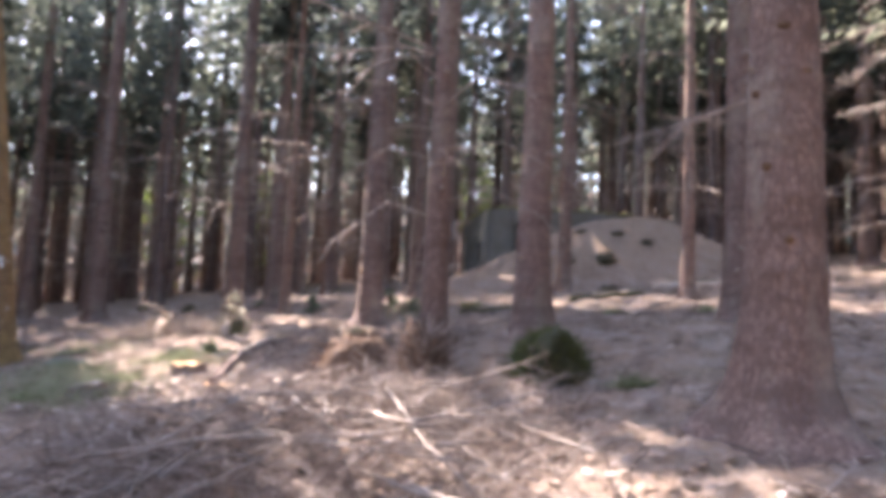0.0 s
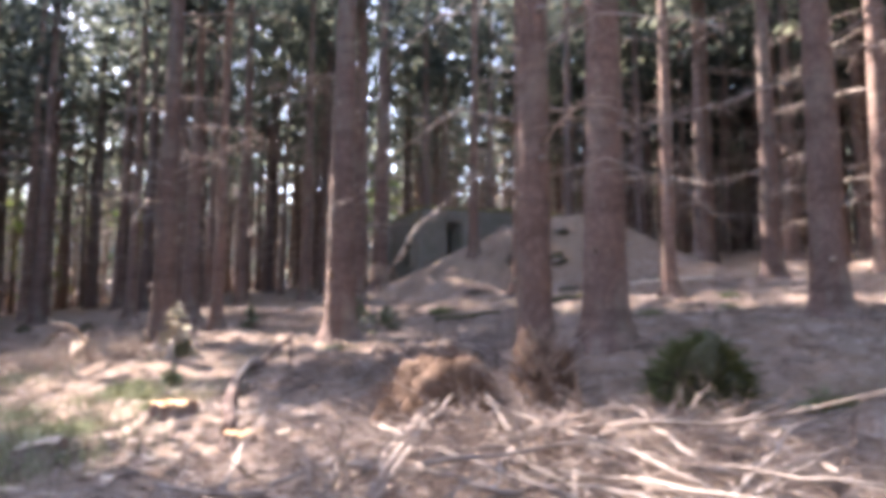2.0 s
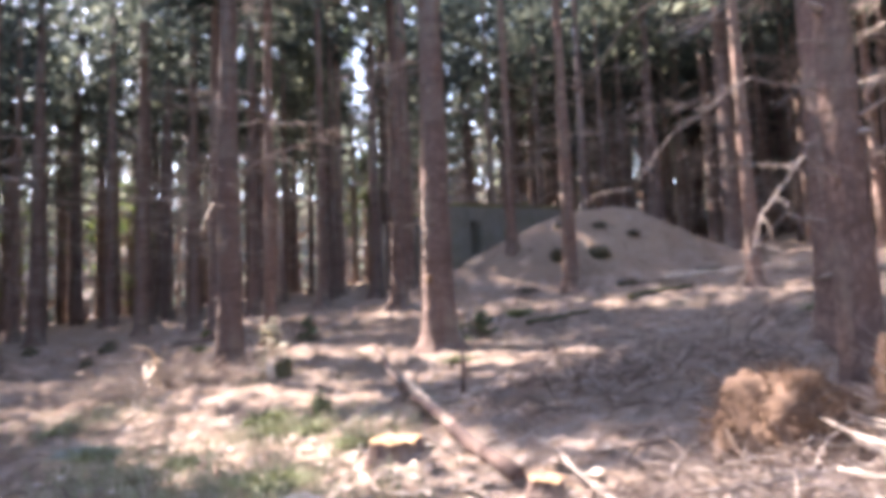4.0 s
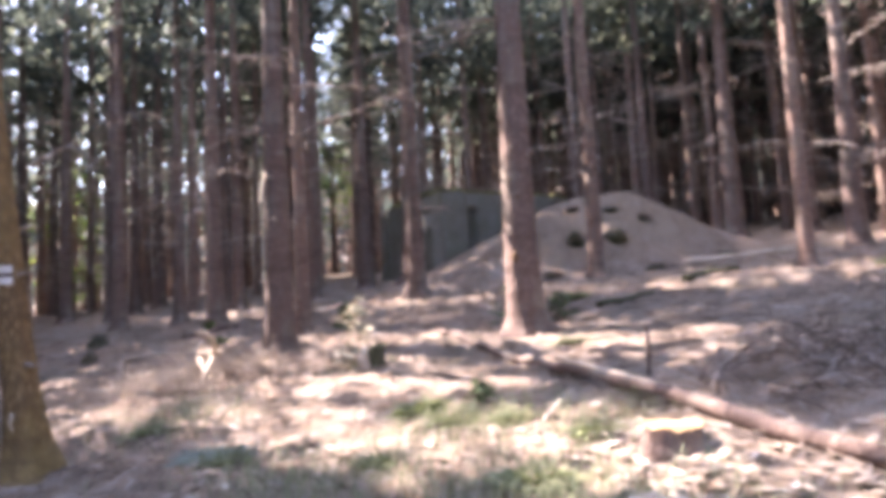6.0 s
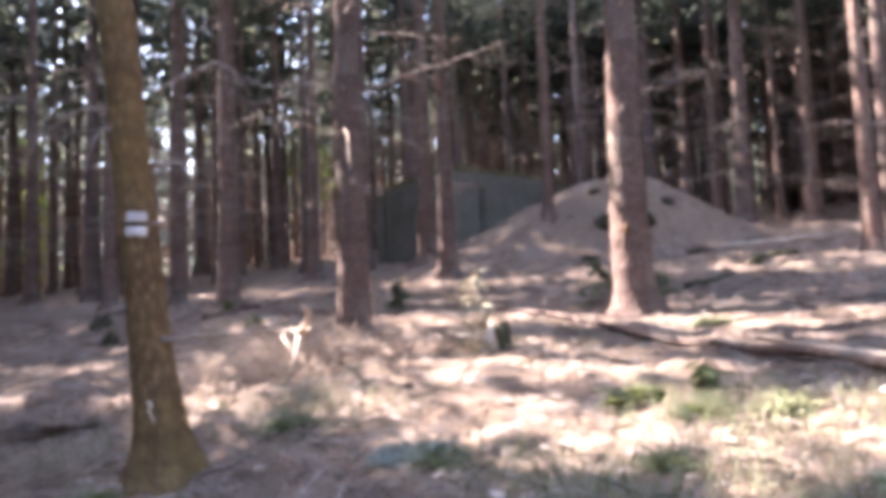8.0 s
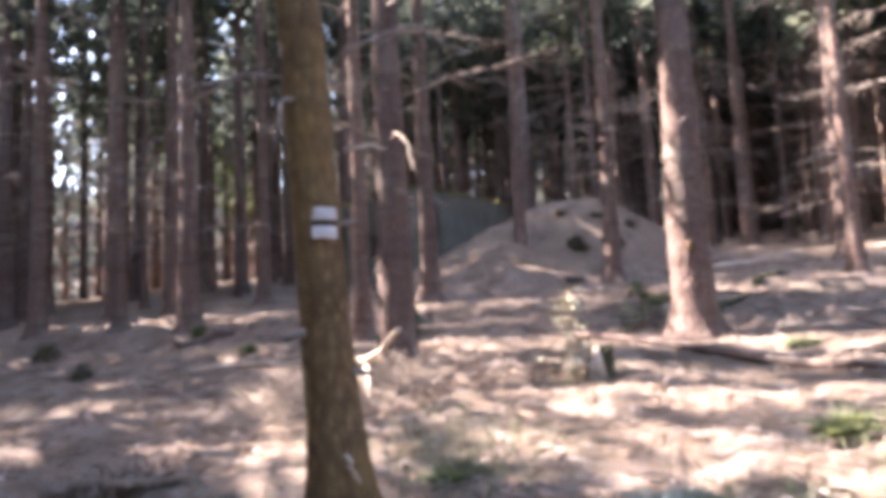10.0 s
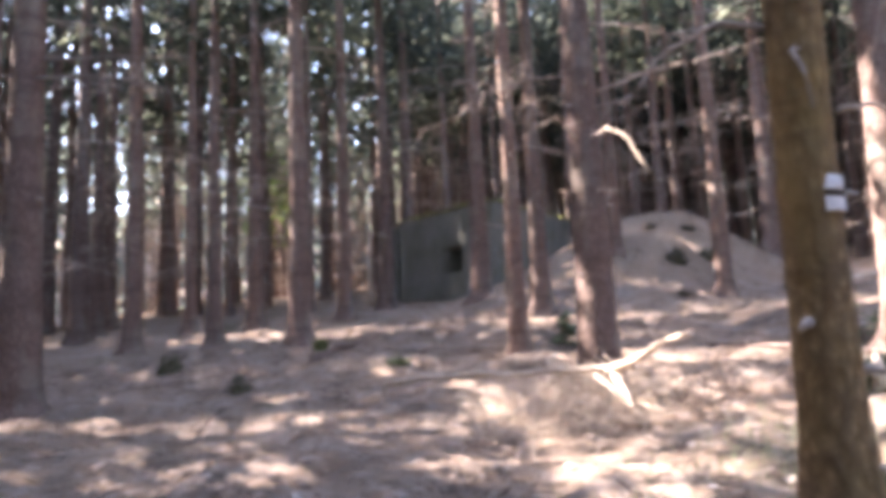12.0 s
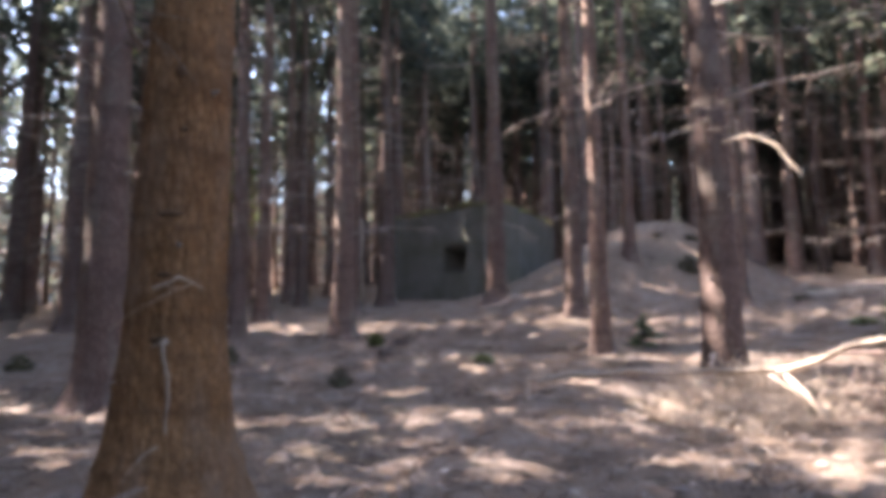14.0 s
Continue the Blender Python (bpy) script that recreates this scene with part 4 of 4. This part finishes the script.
for k, (x, y, sx, sy, sz, name) in enumerate([(4.34, 18.6, 0.26, 0.2, 0.22, "dark_tuft"), (3.27, 18.7, 0.2, 0.2, 0.28, "dark_tuft"), (4.9, 19.6, 0.2, 0.12, 0.1, "dark_tuft"), (5.6, 19.2, 0.16, 0.12, 0.1, "dark_tuft"), (3.9, 19.9, 0.18, 0.1, 0.08, "dark_tuft"), (2.0, 17.6, 0.2, 0.1, 0.06, "dark_tuft"), (4.0, 16.6, 0.24, 0.14, 0.12, "dark_tuft"), (6.6, 17.4, 0.3, 0.16, 0.12, "dark_tuft")]):
    lump(name, x, y, sx, sy, sz, DARKMOSS, "dark tuft of moss and roots on the mound", "tuft", 20 + k, 0.4, 300, TWIGS, "tufts on the mound")
for k, (x, y, sx, sz) in enumerate([(-3.46, 8.95, 0.26, 0.07), (-3.15, 8.6, 0.16, 0.06), (-4.1, 8.5, 0.2, 0.05), (-5.0, 9.35, 0.2, 0.05), (-2.9, 8.0, 0.2, 0.05), (-5.55, 10.6, 0.22, 0.05), (-3.5, 9.5, 0.3, 0.1), (-6.75, 10.05, 0.2, 0.08), (-1.3, 11.0, 0.25, 0.05), (2.3, 9.3, 0.2, 0.1), (3.9, 10.2, 0.2, 0.12), (1.5, 5.4, 0.2, 0.07), (5.3, 12.4, 0.25, 0.12), (0.6, 14.2, 0.3, 0.1), (-4.9, 16.6, 0.15, 0.08), (-3.9, 6.8, 0.3, 0.05), (-3.5, 7.6, 0.35, 0.05)]):
    lump("moss_cushion", x, y, sx * 0.7, sx * 0.5, sz * 0.8, MOSS, "low cushion of green moss on the forest floor", "moss", 40 + k, 0.5, 160, GRASS, "moss cushions")


def sapling(name, x, y, height, mat, label, seed, wood=None, spread=0.5, sprays=1.0):
    rng = random.Random(seed)
    ob = empty(name, pose(*lie(x, y)))
    verts, faces = [], []
    tube(verts, faces, [(0, 0, -0.05), (0.01, 0, height * 0.5), (0, 0.01, height)], [0.012, 0.009, 0.004], 6)
    lv, lf = [], []
    z = height * 0.15
    while z < height:
        for _ in range(5):
            a, w = rng.uniform(0, 6.28), spread * (1.1 - z / height) * rng.uniform(0.6, 1.1)
            c, n = math.cos(a), math.sin(a)
            tip = Vector((c * w, n * w, z + rng.uniform(-0.05, 0.1)))
            tube(verts, faces, [(0, 0, z), tuple(tip)], [0.006, 0.002], 3, cap=False)
            for _ in range(int(12 * sprays)):
                u = rng.uniform(0.2, 1)
                kite(lv, lf, rng, tip.x * u, tip.y * u, z + (tip.z - z) * u, rng.uniform(0.05, 0.12), 0)
        z += height * 0.13
    part("stem", mesh_of("stem", verts, faces, wood or BARK), ob)
    part("needles", mesh_of("needles", lv, lf, mat, False), ob)
    return tagged(ob, label, "sapling", "saplings")


sapling("spruce_sapling", -2.94, 15.57, 0.42, SPRIGS, "small green spruce sapling on the litter", 1, spread=0.3)
sapling("spruce_sapling", -1.0, 13.2, 0.6, SPRIGS, "low dark green spruce sapling", 2, spread=0.55)
sapling("spruce_sapling", -0.55, 12.7, 0.4, SPRIGS, "low dark green spruce sapling", 3, spread=0.45)
sapling("spruce_sapling", -3.1, 9.3, 0.17, SPRIGS, "tiny green spruce sapling", 4, spread=0.16, sprays=0.35)
sapling("dry_sapling", -3.55, 11.75, 0.75, DRYGRASS, "dried pale sapling beside a mossy stump", 5, PALEWOOD, 0.4, 0.7)
# pale wood stands in for a sunlit strip along a trunk
stick("dead_snag", [lie(0.3, 27.9, -0.1), lie(0.3, 27.9, 1.2), lie(0.33, 27.95, 2.5)], 0.11, PALEWOOD, "upright stem by the bunker, pale for the sunlight on a trunk", "snag", "", 8, 0.5, seed=14)


# ---- brush pile ----
def brush_pile():
    rng = random.Random(5)
    base = Vector(lie(-0.6, 4.7))
    pile = empty("brush_pile", Matrix.Translation(base))
    laid = [  # radius, then the bends
        (0.015, (-0.7, 6.64, 0.99), (-0.27, 4.32, 0.95), (-0.05, 3.58, 0.83), (0.18, 3.19, 0.68)),
        (0.012, (-1.23, 5.27, 0.93), (-0.79, 4.16, 0.9), (-0.53, 3.77, 0.84), (-0.05, 3.53, 0.81), (0.49, 3.2, 0.68)),
        (0.012, (-1.44, 3.35, 0.59), (-1.26, 3.88, 0.78), (-1.1, 4.07, 0.85), (-0.95, 4.26, 0.91)),
        (0.011, (-1.2, 3.27, 0.59), (-0.97, 3.46, 0.69), (-0.75, 3.68, 0.79), (-0.59, 4.16, 0.91)),
        (0.009, (0.13, 3.57, 0.82), (0.27, 3.41, 0.75), (0.34, 3.29, 0.71)),
        (0.009, (0.23, 3.23, 0.69), (0.47, 3.5, 0.79), (1.01, 3.86, 0.87), (1.39, 4.07, 0.91)),
        (0.017, (-1.36, 4.21, 0.84), (-1.18, 4.76, 0.92), (-0.95, 5.23, 0.99), (-0.44, 6.8, 1.07)),
        (0.018, (-1.95, 4.78, 0.74), (-1.98, 5.85, 0.75), (-1.9, 6.7, 0.83)),
        (0.015, (-1.81, 4.57, 0.77), (-1.62, 4.62, 0.84), (-1.41, 4.76, 0.9)),
        (0.014, (-0.68, 4.76, 0.98), (-0.52, 5.89, 1.02), (-0.46, 7.4, 1.14)),
        (0.013, (-0.94, 4.04, 0.86), (-0.89, 4.17, 0.89), (-0.77, 4.48, 0.94)),
        (0.011, (-0.76, 4.5, 0.94), (-0.64, 4.13, 0.89), (-0.57, 3.97, 0.87)),
        (0.016, (-0.15, 3.82, 0.89), (0.18, 4.14, 0.93), (0.74, 4.67, 1.0)),
        (0.012, (0.59, 4.57, 1.0), (0.92, 4.76, 1.0), (1.27, 4.89, 1.02)),
    ]
    for thick, *pts in laid:
        path = [Vector(p) - base for p in pts]
        verts, faces, fine = [], [], []
        for a, b in zip(path, path[1:]):
            for j in range(4):
                fine.append(a.lerp(b, j / 4) + Vector((rng.uniform(-1, 1), rng.uniform(-1, 1), rng.uniform(-1, 1))) * 0.012)
        fine.append(path[-1])
        tube(verts, faces, fine, [0.8 * thick * (1 - 0.45 * j / len(fine)) for j in range(len(fine))], 6)
        part("long_stick", mesh_of("long_stick", verts, faces, GREYWOOD), pile)
    mediums = random.Random(41)
    for k in range(64):
        a, q = mediums.uniform(0, 6.28), math.sqrt(mediums.random())
        x, y = -0.85 + 1.55 * q * math.cos(a), 4.3 + 1.5 * q * math.sin(a)
        if x * x + y * y < 2.7 ** 2 or math.hypot(x - 2.04, y - 4.15) < 1.0:
            continue
        yaw, length, r = mediums.choice((0.75, 2.3, 1.2)) + mediums.gauss(0, 0.4), mediums.uniform(0.6, 1.5), mediums.uniform(0.006, 0.013)
        p = Vector(lie(x, y, 0.1 + 0.28 * (1 - q * q) * mediums.uniform(0.5, 1.2))) - base
        d = Vector((math.cos(yaw), math.sin(yaw), mediums.uniform(-0.12, 0.2))) * length / 2
        verts, faces = [], []
        fine = [p + d * (j / 3.5 - 1) + Vector((mediums.uniform(-1, 1), mediums.uniform(-1, 1), mediums.uniform(-1, 1))) * 0.014 for j in range(8)]
        tube(verts, faces, fine, [r * (1 - 0.5 * j / 7) for j in range(8)], 5)
        part("long_stick", mesh_of("long_stick", verts, faces, GREYWOOD), pile)
    for k in range(70):
        a, q = rng.uniform(0, 6.28), math.sqrt(rng.random())
        x, y = -0.6 + 1.5 * q * math.cos(a), 4.75 + 1.45 * q * math.sin(a)
        if (x - 0) ** 2 + (y - 0) ** 2 < 3.0 ** 2 or math.hypot(x - 2.04, y - 4.15) < 0.9:
            continue
        up = 0.3 * (1 - q * q) * rng.uniform(0.2, 1.0)
        m = Matrix.Translation(Vector(lie(x, y, up)) - base) @ pose(0, 0, 0, rng.uniform(0, 360), rng.uniform(-22, 16), rng.uniform(0, 360)) @ Matrix.Scale(rng.uniform(0.55, 1.0), 4)
        part("dry_branch", rng.choice(PILE_BRANCHES), pile, "", m)
    verts, faces = [], []
    for k in range(6000):
        a, q = rng.uniform(0, 6.28), math.sqrt(rng.random())
        x, y = -0.8 + 1.8 * q * math.cos(a), 4.6 + 1.8 * q * math.sin(a)
        if x * x + y * y < 2.5 ** 2 or math.hypot(x - 2.04, y - 4.15) < 0.45 or math.hypot(x - 0.8, y - 5.6) < 0.6:
            continue
        up = 0.3 * max(0, 1 - q * q) * rng.uniform(0, 1.0)
        p = Vector(lie(x, y, up + 0.01)) - base
        d = Vector((rng.uniform(-1, 1), rng.uniform(-1, 1), rng.uniform(-0.35, 0.5))).normalized() * rng.uniform(0.12, 0.5)
        mid = p + d * 0.5 + Vector((rng.uniform(-1, 1), rng.uniform(-1, 1), rng.uniform(-0.5, 1))) * 0.04
        r = rng.uniform(0.0018, 0.005)
        tube(verts, faces, [p, mid, p + d], [r, r * 0.8, r * 0.4], 3, cap=False)
    tagged(part("twig_litter", mesh_of("twig_litter", verts, faces, TWIGS), pile), kind="stuff")
    tagged(pile, "tangled pile of dead grey-brown branches on the forest floor", "brush pile")


brush_pile()


def twig_heap(name, x, y, reach, high, count, mat, label, seed):
    rng = random.Random(seed)
    base = Vector(lie(x, y))
    verts, faces = [], []
    for _ in range(count):
        a, q = rng.uniform(0, 6.28), math.sqrt(rng.random())
        px, py = x + reach * q * math.cos(a), y + reach * 0.7 * q * math.sin(a)
        p = Vector(lie(px, py, high * (1 - q) * rng.random())) - base
        d = Vector((rng.uniform(-1, 1), rng.uniform(-1, 1), rng.uniform(-0.25, 0.6))).normalized() * rng.uniform(0.15, 0.5)
        r = rng.uniform(0.003, 0.008)
        tube(verts, faces, [p, p + d * 0.5 + Vector((0, 0, 0.03)), p + d], [r, r * 0.8, r * 0.3], 3, cap=False)
    ob = new(name, mesh_of(name, verts, faces, mat))
    ob.location = base
    tagged(ob, label, "twigs", "twig heaps", "stuff")


twig_heap("twig_heap", -5.2, 13.0, 1.0, 0.35, 900, PALEWOOD, "heap of pale dry twigs under a forked branch", 1)
twig_heap("twig_heap", -7.55, 9.6, 0.5, 0.3, 160, PALEWOOD, "pale dry twigs and stems beside the path", 2)
twig_heap("twig_heap", -4.3, 12.3, 0.7, 0.25, 200, TWIGS, "flat heap of dry twigs", 3)
twig_heap("twig_heap", -0.4, 7.6, 1.0, 0.3, 260, TWIGS, "flat heap of dry twigs near the brush", 4)
twig_heap("twig_heap", -1.3, 7.9, 0.8, 0.4, 260, TWIGS, "tangle of dry twigs beside a fallen log", 5)


# ---- litter and grass over the forest floor ----
def scatter():
    rng = random.Random(12)
    verts, faces = [], []
    for _ in range(26000):
        x, y = rng.uniform(-12.5, 8), rng.uniform(0.5, 22)
        p = Vector((x, y, fine_z(x, y) + 0.006))
        a, w = rng.uniform(0, 6.28), rng.uniform(0.05, 0.32) * (1 if rng.random() < 0.93 else 2.4)
        d = Vector((math.cos(a) * w, math.sin(a) * w, 0))
        e = p + d
        e.z = fine_z(e.x, e.y) + rng.uniform(0.005, 0.05)
        r = rng.uniform(0.002, 0.006) * (1.6 if w > 0.35 else 1)
        tube(verts, faces, [p, (p + e) / 2 + Vector((0, 0, 0.012)), e], [r, r, r * 0.5], 3, cap=False)
    tagged(new("fallen_twigs", mesh_of("fallen_twigs", verts, faces, TWIGS)), "small dry twigs strewn over the litter", "twigs", kind="stuff")
    verts, faces = [], []
    for _ in range(20000):
        x, y = rng.uniform(-12, 8), rng.uniform(0.5, 20)
        kite(verts, faces, rng, x, y, fine_z(x, y) + 0.035, rng.uniform(0.03, 0.13), -0.45)
    tagged(new("bark_flakes", mesh_of("bark_flakes", verts, faces, TWIGS, False)), "bark flakes and dead leaves on the litter", "litter", kind="stuff")
    verts, faces = [], []
    for _ in range(260):
        x, y = rng.gauss(-2.9, 0.55), rng.gauss(6.9, 0.6)
        kite(verts, faces, rng, x, y, fine_z(x, y) + 0.03, rng.uniform(0.05, 0.17), -0.4)
    tagged(new("wood_chips", mesh_of("wood_chips", verts, faces, PALEWOOD, False)), "pale wood chips round the cut stumps", "litter", kind="stuff")
    verts, faces = [], []
    for cx, cy, reach, n in ((-5.4, 10.9, 0.8, 700), (-3.9, 7.4, 0.9, 1600), (-3.4, 8.8, 0.7, 800), (-3.4, 6.6, 0.7, 900), (-4.6, 8.3, 0.7, 700), (-6.9, 11.0, 0.5, 200), (-2.7, 8.2, 0.5, 260), (-4.8, 9.1, 0.6, 260), (-3.55, 11.6, 0.35, 160), (-9.0, 12.4, 0.5, 120)):
        for _ in range(n):
            x, y = rng.gauss(cx, reach * 0.5), rng.gauss(cy, reach * 0.5)
            h, a = rng.uniform(0.05, 0.2), rng.uniform(0, 6.28)
            c, m, i = math.cos(a), math.sin(a), len(verts)
            z = fine_z(x, y) - 0.01
            px, py, top = -m * 0.0025, c * 0.0025, rng.uniform(0.6, 1)
            verts += [(x - px, y - py, z), (x + px, y + py, z), (x + c * h * 0.25 + px, y + m * h * 0.25 + py, z + h * 0.6), (x + c * h * 0.25 - px, y + m * h * 0.25 - py, z + h * 0.6), (x + c * h * 0.6, y + m * h * 0.6, z + h * top)]
            faces += [(i, i + 1, i + 2, i + 3), (i + 3, i + 2, i + 4)]
    tagged(new("grass", mesh_of("grass", verts, faces, GRASS, False)), "thin green grass in patches on the litter", "grass", kind="stuff")


scatter()
